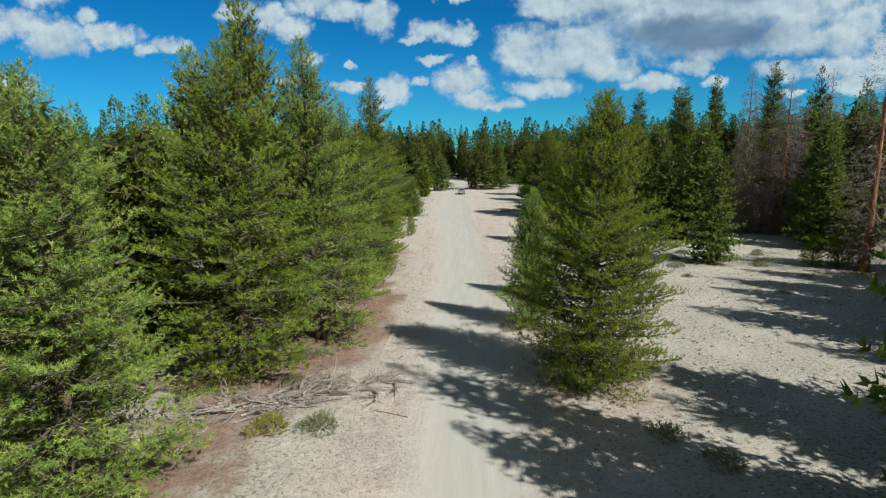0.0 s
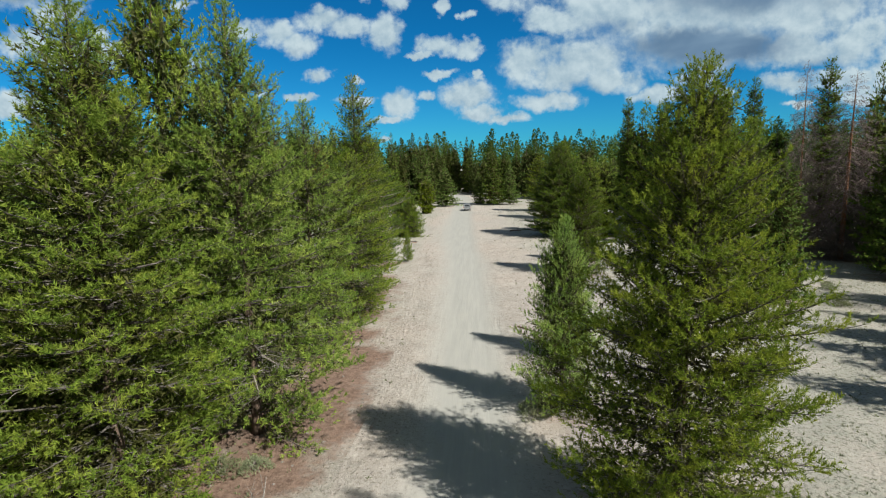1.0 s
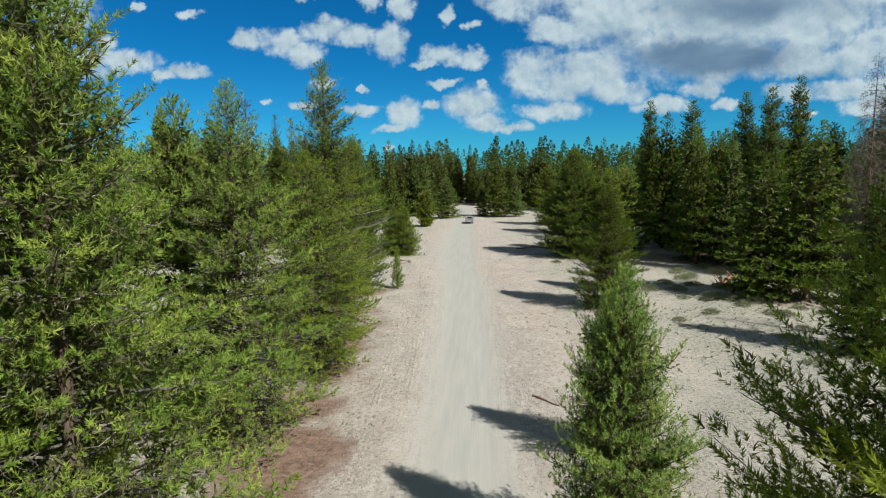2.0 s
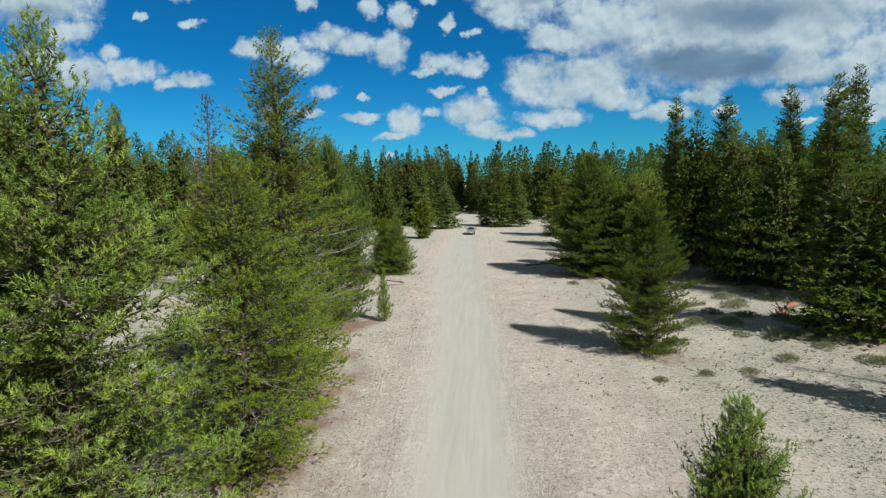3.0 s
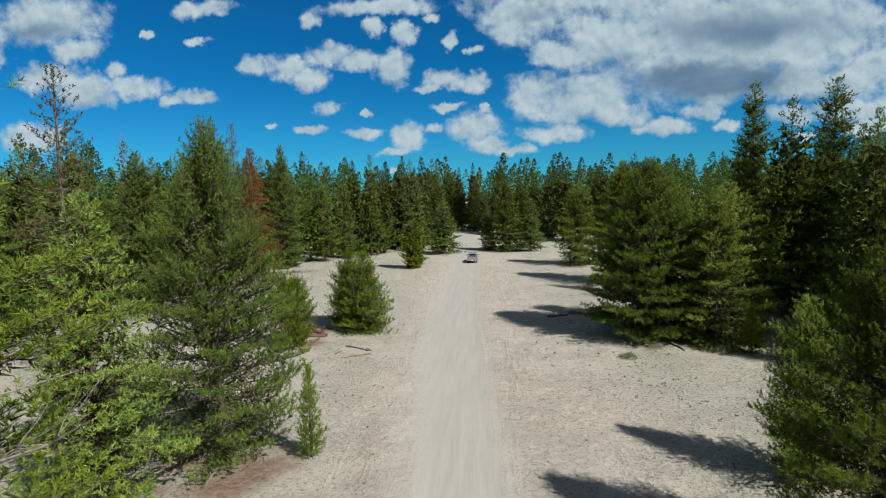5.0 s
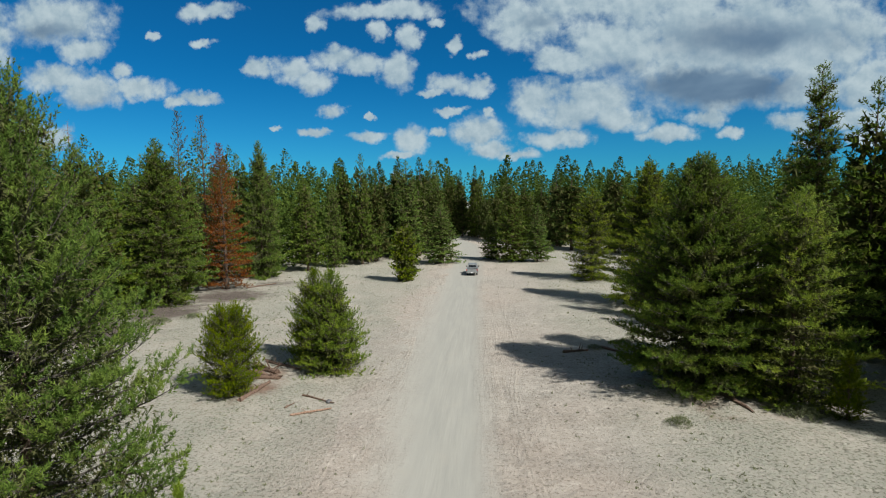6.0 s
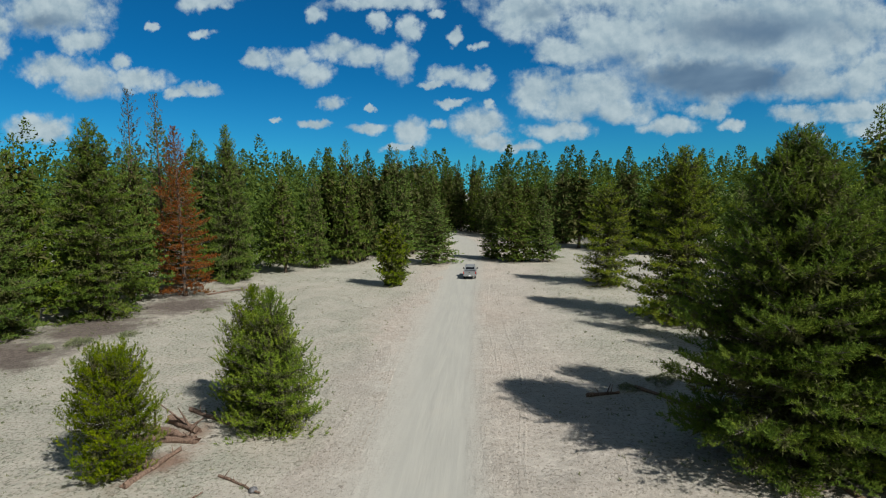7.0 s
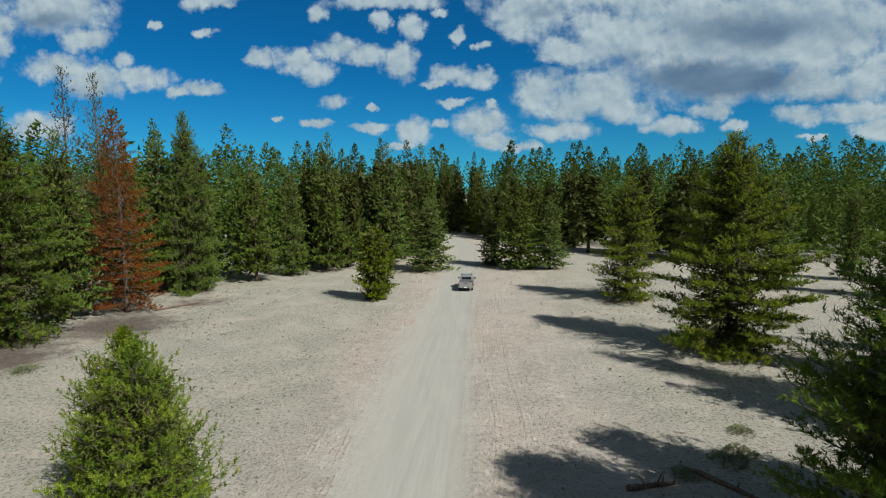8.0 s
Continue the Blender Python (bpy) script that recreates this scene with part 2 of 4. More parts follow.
def make_needles(name, dark, light, tip, glow=0.3, gloss=0.15):
    """Needles: each sprig a little different, each tree a little different, light shining through."""
    m, t, b = material(name, 0.55, 0.0, gloss)
    geo = t.nodes.new("ShaderNodeNewGeometry")
    info = t.nodes.new("ShaderNodeObjectInfo")
    c = mix(t, geo.outputs["Random Per Island"], dark, light)
    clump = noise_node(t, local(t), 0.9, 3.0).outputs[0]
    c = mix(t, ramp(t, clump, 0.42, 0.68, 0.0, 0.65), c, tip)
    hue = t.nodes.new("ShaderNodeHueSaturation")
    wire(t, hue, "Hue", math_node(t, "MULTIPLY_ADD", info.outputs["Random"], 0.016, 0.484))
    wire(t, hue, "Saturation", math_node(t, "MULTIPLY_ADD", info.outputs["Random"], -0.16, 1.12))
    wire(t, hue, "Value", math_node(t, "MULTIPLY_ADD", info.outputs["Random"], 0.4, 0.8))
    wire(t, hue, "Color", c)
    t.links.new(hue.outputs[0], b.inputs["Base Color"])
    thin = t.nodes.new("ShaderNodeBsdfTranslucent")
    t.links.new(hue.outputs[0], thin.inputs[0])
    both = t.nodes.new("ShaderNodeMixShader")
    both.inputs[0].default_value = glow
    t.links.new(b.outputs[0], both.inputs[1])
    t.links.new(thin.outputs[0], both.inputs[2])
    t.links.new(both.outputs[0], t.nodes["Material Output"].inputs[0])
    return m


def make_bark(name, dark, light, scale=3.0):
    m, t, b = material(name, 0.9, 0.0, 0.2)
    stretched = vec_node(t, "MULTIPLY", local(t), (3.0, 3.0, 0.5)).outputs[0]
    n = noise_node(t, stretched, scale, 6.0, 0.65).outputs[0]
    coarse = noise_node(t, local(t), 0.6, 3.0).outputs[0]
    c = mix(t, ramp(t, n, 0.35, 0.65), dark, light)
    c = mix(t, ramp(t, coarse, 0.4, 0.7, 0.0, 0.5), c, tuple(0.6 * v for v in light))
    t.links.new(c, b.inputs["Base Color"])
    bump(t, b, n, 0.7, 0.05)
    return m


GROUND = make_ground()
NEEDLES = make_needles("pine_needles", (0.121, 0.210, 0.047), (0.282, 0.415, 0.089), (0.443, 0.536, 0.121), 0.42, 0.1)
DEEPN = make_needles("deep_green_needles", (0.112, 0.19, 0.038), (0.26, 0.365, 0.066), (0.405, 0.475, 0.09), 0.44, 0.1)
YOUNG = make_needles("young_needles", (0.062, 0.112, 0.01), (0.165, 0.25, 0.016), (0.285, 0.355, 0.026), 0.3, 0.08)
# darker copy for forest pines; the self-shade of their crowns is in the colour
DARKN = make_needles("dark_self_shade_needles", (0.076, 0.139, 0.029), (0.163, 0.260, 0.048), (0.245, 0.325, 0.064), 0.38, 0.1)
# coarse far blades lack fine self-shadowing, so its darkness is in this colour
FARN = make_needles("far_self_shade_needles", (0.038, 0.072, 0.017), (0.083, 0.138, 0.029), (0.128, 0.17, 0.038), 0.28, 0.05)
# dimmer than NEEDLES: shade on crowns away from the sun is coloured in
MIDN = make_needles("wood_shade_needles", (0.068, 0.130, 0.029), (0.155, 0.248, 0.048), (0.238, 0.314, 0.062), 0.38, 0.1)
RUST = make_needles("rust_needles", (0.19, 0.075, 0.022), (0.34, 0.145, 0.042), (0.22, 0.16, 0.06), 0.3)
BROWN = make_needles("browning_needles", (0.09, 0.09, 0.035), (0.19, 0.16, 0.07), (0.16, 0.17, 0.06), 0.35)
GREY_TWIG = make_needles("dead_twigs", (0.15, 0.125, 0.112), (0.32, 0.275, 0.25), (0.26, 0.2, 0.17), 0.05)
# inner blades: the shade inside a crown is put into this dark colour
INNER_SHADE = make_needles("inner_foliage", (0.055, 0.07, 0.024), (0.12, 0.145, 0.05), (0.15, 0.14, 0.07), 0.25, 0.0)
SAGE = make_needles("sage_leaves", (0.14, 0.17, 0.095), (0.28, 0.32, 0.18), (0.37, 0.39, 0.22), 0.3)
GOLDEN = make_needles("yellow_bush_leaves", (0.2, 0.21, 0.06), (0.38, 0.38, 0.11), (0.46, 0.44, 0.16), 0.3)
BARK = make_bark("pine_bark", (0.07, 0.05, 0.038), (0.19, 0.14, 0.105))
REDBARK = make_bark("red_bark", (0.16, 0.07, 0.035), (0.36, 0.18, 0.09))
BRANCH = make_bark("grey_branch", (0.15, 0.13, 0.11), (0.40, 0.365, 0.32), 6.0)
BOUGH = make_bark("bough_bark", (0.06, 0.052, 0.044), (0.17, 0.155, 0.135), 6.0)
DEADWOOD = make_bark("weathered_wood", (0.085, 0.056, 0.043), (0.27, 0.185, 0.14), 4.0)
ROT = make_bark("rotten_wood", (0.14, 0.065, 0.035), (0.33, 0.2, 0.13), 4.0)
TANWOOD = make_bark("tan_wood", (0.2, 0.125, 0.085), (0.42, 0.29, 0.215), 4.0)
STONE = plain("dark_stone", (0.12, 0.12, 0.125), 0.85, 0.0, 0.4, 8.0)


# ---- helpers for building ----
def mesh_of(name, verts, faces, mats, smooth=False):
    me = bpy.data.meshes.new(name)
    me.from_pydata(np.asarray(verts, dtype=float).tolist(), [], faces if isinstance(faces, list) else faces.tolist())
    for m in mats:
        me.materials.append(m)
    if smooth:
        me.polygons.foreach_set("use_smooth", [True] * len(me.polygons))
    me.update()
    return me


def part(name, bm, mat, parent, label=""):
    """Links a bmesh as one mesh object under a thing or a part."""
    me = bpy.data.meshes.new(name)
    bm.to_mesh(me)
    bm.free()
    me.materials.append(mat)
    ob = new(name, me)
    ob.parent = parent
    return tagged(ob, label)


def tube(points, radii, sides=6, caps=True):
    """A tapered round bar along points; returns verts and faces."""
    points = [Vector(p) for p in points]
    verts, faces = [], []
    for i, p in enumerate(points):
        d = (points[min(i + 1, len(points) - 1)] - points[max(i - 1, 0)]).normalized()
        side = d.cross(Vector((0.31, 0.17, 0.93)) if abs(d.z) < 0.9 else Vector((1, 0, 0))).normalized()
        up = side.cross(d)
        for k in range(sides):
            a = 2 * math.pi * k / sides
            verts.append(p + float(radii[i]) * (math.cos(a) * side + math.sin(a) * up))
    for i in range(len(points) - 1):
        for k in range(sides):
            n = (k + 1) % sides
            faces.append((i * sides + k, i * sides + n, (i + 1) * sides + n, (i + 1) * sides + k))
    if caps:
        faces.append(tuple(range(sides))[::-1])
        faces.append(tuple(range((len(points) - 1) * sides, len(points) * sides)))
    return verts, faces


class Pile:
    """Collects verts and faces of one mesh."""

    def __init__(self):
        self.v, self.f = [], []

    def add(self, verts, faces):
        o = len(self.v)
        self.v += [tuple(p) for p in verts]
        self.f += [tuple(i + o for i in f) for f in faces]

    def mesh(self, name, mat, smooth=False):
        return mesh_of(name, self.v, self.f, [mat], smooth)


# ---- ground and road ----
CENTRE_Y = np.array([-60, 0, 18, 75, 127, 168, 200, 230, 250, 270, 300])
CENTRE_X = np.array([0.9, 0.4, 0.2, -1.25, -2.9, -3.2, -3.1, -5.0, -11.0, -21.0, -36.0])


def road_x(y):
    """The road's centre line, smoothed."""
    y = np.asarray(y, dtype=float)
    return sum(np.interp(y + d, CENTRE_Y, CENTRE_X) for d in (-14, -7, 0, 7, 14)) / 5


def hum(x, y, s, seed=0.0):
    return noise.noise(Vector((x * s + seed, y * s - seed, seed * 0.37)))


LITTER = []          # places where needles lie thick: x, y, radius, strength


def ground_z(x, y, off):
    """Height of the sand at x, y, off metres from the road's middle."""
    rise = min(1.0, max(0.0, (abs(off) - 2.4) / 3.0))
    bed = min(1.0, max(0.0, (3.4 - abs(off)) / 0.9))
    return -0.045 * bed + 0.05 * hum(x, y, 0.35) * rise + 0.10 * hum(x, y, 0.08, 3.0) * rise + 0.022 * hum(x, y, 1.1, 7.0)


def make_sheet():
    xs = np.concatenate(([-3000, -1200, -500, -250, -150, -110], np.arange(-86, -16, 2.0), np.arange(-16, 16, 0.45), np.arange(16, 96, 2.0), [110, 150, 250, 500, 1200, 3000]))
    ys = np.concatenate(([-3000, -1200, -500, -200, -90, -50], np.arange(-30, 130, 0.7), np.arange(130, 262, 1.6), [280, 320, 400, 600, 1200, 3000]))
    X, Y = np.meshgrid(xs, ys)
    off = X - road_x(Y)
    Z = np.zeros_like(X)
    litter, stubble = np.zeros_like(X), np.zeros_like(X)
    for j in range(X.shape[0]):
        for i in range(X.shape[1]):
            x, y = X[j, i], Y[j, i]
            if abs(x) > 100 or y > 270 or y < -40:
                stubble[j, i] = 0.8
                continue
            Z[j, i] = ground_z(x, y, off[j, i])
            wob = 2.2 * hum(x, y, 0.09, 11.0)
            s = min(1.0, max(0.0, (off[j, i] + wob - 7.5) / 6.0)) if off[j, i] > 0 else min(1.0, max(0.0, (-off[j, i] + wob - 5.5) / 5.0))
            stubble[j, i] = s
    for x, y, r, k in LITTER:
        d = np.hypot(X - x, Y - y) / r
        litter = np.maximum(litter, k * np.clip(1.35 - d, 0, 1))
    verts = np.stack([X, Y, Z], -1).reshape(-1, 3)
    idx = np.arange(verts.shape[0]).reshape(X.shape)
    faces = np.stack([idx[:-1, :-1], idx[:-1, 1:], idx[1:, 1:], idx[1:, :-1]], -1).reshape(-1, 4)
    me = mesh_of("ground", verts, faces, [GROUND], True)
    me.attributes.new("across", "FLOAT", "POINT").data.foreach_set("value", np.ones(len(verts)))
    me.attributes.new("litter", "FLOAT", "POINT").data.foreach_set("value", litter.ravel())
    me.attributes.new("stubble", "FLOAT", "POINT").data.foreach_set("value", stubble.ravel())
    return tagged(new("ground", me), "pale dry sandy ground with sparse grey stubble and needles", "ground", kind="structure")


def make_track():
    ys = np.arange(-40, 292, 0.8)
    cols = np.linspace(-1, 1, 25)
    cx = road_x(ys)
    slope = np.gradient(cx, ys)
    verts, across = [], []
    for j, y in enumerate(ys):
        k = min(1.0, max(0.0, (y - 82.0) / 22.0))
        for c in cols:
            half = (4.9 + 2.6 * k if c < 0 else 4.3 - 0.9 * k) + 0.4 * hum(0, y, 0.07, 5.0)
            x = cx[j] + c * half
            a = abs(c)
            z = 0.014 if a < 0.8 else 0.014 - 0.2 * (a - 0.8)
            rut = math.exp(-((a - 0.30 - 0.05 * hum(0, y, 0.05, 9.0)) / 0.07) ** 2)
            z += -0.012 * rut + 0.012 * math.exp(-((a - 0.43) / 0.05) ** 2) + 0.004 * hum(x, y * 0.3, 1.4, 2.0)
            verts.append((x, y - slope[j] * c * half, z))
            across.append(c)
    n = len(cols)
    idx = np.arange(len(verts)).reshape(len(ys), n)
    faces = np.stack([idx[:-1, :-1], idx[:-1, 1:], idx[1:, 1:], idx[1:, :-1]], -1).reshape(-1, 4)
    me = mesh_of("road", verts, faces, [GROUND], True)
    me.attributes.new("across", "FLOAT", "POINT").data.foreach_set("value", across)
    return tagged(new("road", me), "pale grey dusty sand road with shallow wheel ruts", "road", kind="structure")


# ---- trees ----
def blades(rng, P, D, reach, count, length, width, size=None, spread=0.75):
    """Sprigs of needles: along each shoot (start P, direction D, reach) count slim blades stand out."""
    n = len(P)
    u = rng.random((n, count, 1))
    at = P[:, None, :] + D[:, None, :] * (u * np.reshape(reach, (-1, 1, 1)))
    out = rng.normal(size=(n, count, 3))
    out -= (out * D[:, None, :]).sum(-1, keepdims=True) * D[:, None, :]
    out /= np.linalg.norm(out, axis=-1, keepdims=True) + 1e-6
    way_ = D[:, None, :] * (0.55 + 0.5 * u) + out * spread
    way_ /= np.linalg.norm(way_, axis=-1, keepdims=True)
    side = np.cross(way_, rng.normal(size=(n, count, 3)))
    side /= np.linalg.norm(side, axis=-1, keepdims=True) + 1e-6
    k = np.ones((n, 1, 1)) if size is None else np.reshape(size, (-1, 1, 1))
    ln = length * k * (0.7 + 0.6 * rng.random((n, count, 1)))
    width = width * k
    tri = np.stack([at - side * width / 2, at + side * width / 2, at + way_ * ln], 2)
    return tri.reshape(-1, 3)


def crown_profile(kind, t):
    if kind == "round":
        return max(0.02, 1 - abs((t - 0.46) / 0.58) ** 3.0) ** 0.6
    if kind == "egg":
        return (0.82 + 0.18 * min(t / 0.22, 1.0)) * (1 - t ** 1.45) ** 0.75 + 0.02
    if kind == "full":
        return (0.78 + 0.22 * min(t / 0.2, 1.0)) * (1 - t ** 2.1) ** 0.8 + 0.03
    if kind == "tall":
        return (0.55 + 0.45 * min(t / 0.3, 1.0)) * (1 - t) ** 0.55 + 0.05
    if kind == "point":
        return (0.85 + 0.15 * min(t / 0.12, 1.0)) * (1 - t ** 1.35) ** 0.85 + 0.012
    return (0.80 + 0.20 * min(t / 0.16, 1.0)) * (1 - t ** 1.75) ** 0.8 + 0.03


def tree_arrays(seed, H, R, base, kind, whorl, fork, twigs, needles, length, width, reach, gap, sides=4, low=-10.0, high=46.0, curl=20.0, lift=0.45,
                thin=1.0, ragged=1.0, taper=0.3, depth=2.3, dead=0, inner=0.0, inner_size=(0.3, 0.09), spread=0.9):
    """One conifer: whorls of boughs, flat sprays of twigs on them, and on each twig tufts of needles that turn up to
    the light.
    Returns trunk, boughs, the needle triangles, the inner blades whose dark colour stands for the crown's shade, and
    the dry twigs."""
    rng = np.random.default_rng(seed)
    trunk, limbs, dry = Pile(), Pile(), Pile()
    lean = rng.normal(size=2) * 0.008 * H
    bend = lambda z: np.array([lean[0] * (z / H) ** 2, lean[1] * (z / H) ** 2, z])
    tz = np.array([0, 0.03, 0.12, 0.3, 0.5, 0.7, 0.88, 1.0]) * H
    r0 = 0.011 * H + 0.03
    trunk.add(*tube([bend(z) for z in tz], [r0 * k for k in (1.35, 1.05, 0.95, 0.8, 0.6, 0.4, 0.18, 0.03)], 8 if sides > 3 else 5))
    P, D, S, IP, ID = [], [], [], [], []
    z = base
    turn = rng.random() * 6.28
    lobes = rng.random(3) * 6.28
    s = np.linspace(0, 1, 5)
    while z < H * 0.985:
        t = (z - base) / (H - base)
        ring = max(3, int(round(fork * (1 - 0.25 * t) + rng.normal() * 0.6)))
        for k in range(ring):
            az = turn + 6.283 * k / ring + rng.normal() * 0.2
            zz = z + rng.normal() * whorl * 0.13
            t2 = min(0.99, max(0.0, (zz - base) / (H - base)))
            L = R * crown_profile(kind, t2) * (0.95 + ragged * (0.40 * rng.random() - 0.22))
            L *= 1 + ragged * (0.10 * math.sin(2 * az + lobes[0] + 5 * t2) + 0.08 * math.sin(5 * az + lobes[1] - 11 * t2))
            L = max(L, 0.1)
            e0 = math.radians(low + (high - low) * t2 ** 1.25 + rng.normal() * 5)
            up = math.radians(curl)
            e = e0 + up * s ** 1.5
            step = L / 4
            xy = np.concatenate(([0], np.cumsum(np.cos(e[:-1]) * step)))
            dz = np.concatenate(([0], np.cumsum(np.sin(e[:-1]) * step)))
            az_s = az + rng.normal() * 0.12 * s
            B = np.stack([xy * np.cos(az_s), xy * np.sin(az_s), dz], 1) + bend(min(zz, H * 0.99))
            br = 0.008 * L + 0.004
            if sides > 3:
                limbs.add(*tube(B, [br * 1.5, br * 1.1, br * 0.8, br * 0.5, br * 0.15], 4 if L > 1.5 else 3, False))
            elif k % (2 if sides == 3 else 3) == 0:
                limbs.add(*tube(B[[0, 2, 4]], [br * 1.6, br * 1.0, br * 0.2], 3, False))
            # the spray of twigs, left and right of the bough by turns
            m = max(3, int(L * twigs + rng.random()))
            q0 = max(0.16 if L > 0.8 else 0.0, 1 - depth / L)
            q = np.clip(np.linspace(q0, 1, m) + rng.normal(size=m) * 0.03, 0, 1)
            on = np.stack([np.interp(q, s, B[:, i]) for i in range(3)], 1)
            sign = np.where(np.arange(m) % 2 == 0, -1.0, 1.0)
            ang = az + sign * np.radians(28 + 40 * rng.random(m)) * np.where(q > 0.96, 0.15, 1.0)
            tl = np.minimum(0.42 * L * (1.08 - q) + 0.10, 1.15) * (0.65 + 0.7 * rng.random(m))
            el = e0 + up * q + np.radians(rng.normal(size=m) * 8 + 3)
            d1 = np.stack([np.cos(ang) * np.cos(el), np.sin(ang) * np.cos(el), np.sin(el)], 1)
            tip = on + d1 * tl[:, None]
            if sides > 3:
                for b_, t_ in zip(on, tip):
                    limbs.add([b_ + (0, 0, 0.011), b_ - (0.008, 0.008, 0.008), t_], [(0, 1, 2)])
                # dry leafless twigs in the shade of the crown
                for _ in range(dead if t2 < 0.65 and L > 1.0 else 0):
                    g = 0.12 + 0.6 * rng.random()
                    b_ = np.array([np.interp(g, s, B[:, i]) for i in range(3)])
                    a_ = az + rng.normal() * 0.9
                    ln = 0.25 + 0.7 * rng.random()
                    c_ = b_ + 0.5 * ln * np.array([math.cos(a_), math.sin(a_), rng.normal() * 0.3])
                    a_ += rng.normal() * 0.5
                    t_ = c_ + 0.5 * ln * np.array([math.cos(a_), math.sin(a_), rng.normal() * 0.45])
                    dry.add([b_ + (0, 0, 0.012), b_ - (0.008, -0.008, 0.009), c_ + (0, 0, 0.010), c_ - (0.006, 0.006, 0.008), t_], [(0, 1, 3, 2), (2, 3, 4)])
            ns = 1 + (tl / gap).astype(int)
            idx = np.repeat(np.arange(m), ns)
            f = (np.arange(len(idx)) - np.repeat(np.cumsum(ns) - ns, ns) + 1.0) / ns[idx]
            kick = rng.normal(size=(len(idx), 3)) * (0.2 + 0.35 * (f < 0.99))[:, None]
            d2 = d1[idx] + kick + np.array([0, 0, 1.0]) * (lift * (0.5 + rng.random((len(idx), 1))))
            d2 /= np.linalg.norm(d2, axis=1, keepdims=True)
            keep = rng.random(len(idx)) < thin * (0.76 + 0.24 * min(t2 / 0.45, 1.0) if dead > 4 else 1.0)
            P.append((on[idx] + d1[idx] * (tl[idx] * f)[:, None])[keep])
            D.append(d2[keep])
            S.append(np.full(int(keep.sum()), (1.06 - taper * t2) * (1 - 0.25 * max(0.0, t2 - 0.72) / 0.28 if sides < 4 else 1.0)))
            # dark filler blades close the crown and give it a shaded inside
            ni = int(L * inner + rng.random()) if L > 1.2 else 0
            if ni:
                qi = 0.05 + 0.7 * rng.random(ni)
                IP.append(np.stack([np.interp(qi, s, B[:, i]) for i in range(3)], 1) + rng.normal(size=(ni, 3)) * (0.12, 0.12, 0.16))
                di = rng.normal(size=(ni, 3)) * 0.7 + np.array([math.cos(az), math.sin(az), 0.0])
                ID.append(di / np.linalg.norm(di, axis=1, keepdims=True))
        turn += 2.4
        z += whorl * (1 - 0.55 * t) * (0.8 + 0.4 * rng.random())
    lead = np.linspace(0.86, 0.995, 12 if sides > 3 else 9)
    P.append(np.array([bend(H * k) for k in lead]))
    D.append(np.concatenate([rng.normal(size=(len(lead), 2)) * (0.9 * (1 - lead) / 0.14)[:, None], np.ones((len(lead), 1))], 1))
    S.append(np.full(len(lead), 0.85 if sides > 3 else 0.45))
    P, D, S = np.concatenate(P), np.concatenate(D), np.concatenate(S)
    D /= np.linalg.norm(D, axis=1, keepdims=True)
    tris = blades(rng, P, D, reach * S * (0.7 + 0.6 * rng.random(len(P))), needles, length, width, S, spread)
    darker = blades(rng, np.concatenate(IP), np.concatenate(ID), 0.2, 2, *inner_size) if IP else None
    return trunk, limbs, tris, darker, dry


def tris_mesh(name, tris, mat):
    return mesh_of(name, tris, np.arange(len(tris)).reshape(-1, 3), [mat])


KINDS = {}


def define_tree(key, label, bark, limb_mat, leaf, **shape):
    """Builds the meshes of one form of tree, unit by unit, to be stood in the place many times."""
    trunk, limbs, tris, inner, dry = tree_arrays(**shape)
    # dead: the filler blades, coloured dark to stand for shade inside the crown
    dead = None if inner is None or leaf == RUST else tris_mesh("inner_foliage", inner, INNER_SHADE)
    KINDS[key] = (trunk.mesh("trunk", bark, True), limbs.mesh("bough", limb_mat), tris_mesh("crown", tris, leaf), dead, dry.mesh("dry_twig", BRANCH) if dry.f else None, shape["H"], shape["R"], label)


USED = []


def stand(key, x, y, h, r, turn=None, group="", litter=1.0, label="", name="pine_tree"):
    """Stands one tree of a form at x, y with height h and crown radius r."""
    a, b, c, d, e, H, R, lab = KINDS[key]
    ob = new(name)
    for nm, me in (("trunk", a), ("bough", b), ("crown", c), ("inner_foliage", d), ("dry_twig", e)):
        if me is None:
            continue
        p = new(nm, me)
        p.parent = ob
        if nm != "trunk":
            tagged(p, kind="stuff")
    if turn is None:
        turn = (x * 37.7 + y * 17.3) % 360
    ob.matrix_basis = Matrix.LocRotScale((x, y, -0.05), Euler((0, 0, radians(turn))), (r / R, r / R, h / H))
    tagged(ob, label or lab, "tree", group)
    USED.append((x, y, r))
    if litter:
        LITTER.append((x, y, r * 1.15, litter))
    return ob


FULL = "full green lodgepole pine with branches to the ground"
NEAR = dict(whorl=0.64, fork=7, twigs=4.4, needles=16, length=0.155, width=0.034, reach=0.26, gap=0.27, dead=7, inner=15.0, inner_size=(0.24, 0.07), ragged=1.2)
EDGE = dict(whorl=0.78, fork=6, twigs=3.5, needles=11, length=0.235, width=0.068, reach=0.32, gap=0.36, dead=2, inner=8.0, inner_size=(0.42, 0.15), ragged=1.2)
MID = dict(whorl=0.84, fork=6, twigs=2.4, needles=6, length=0.38, width=0.19, reach=0.38, gap=0.55, sides=3, lift=0.3, inner=2.4, inner_size=(0.8, 0.42), depth=2.8, ragged=1.2, taper=0.55)
FAR = dict(whorl=0.95, fork=5, twigs=1.5, needles=5, length=0.55, width=0.32, reach=0.4, gap=0.8, sides=2, lift=0.25, ragged=0.9, spread=0.7, inner=2.2, inner_size=(1.1, 0.7), depth=3.0, taper=0.6)
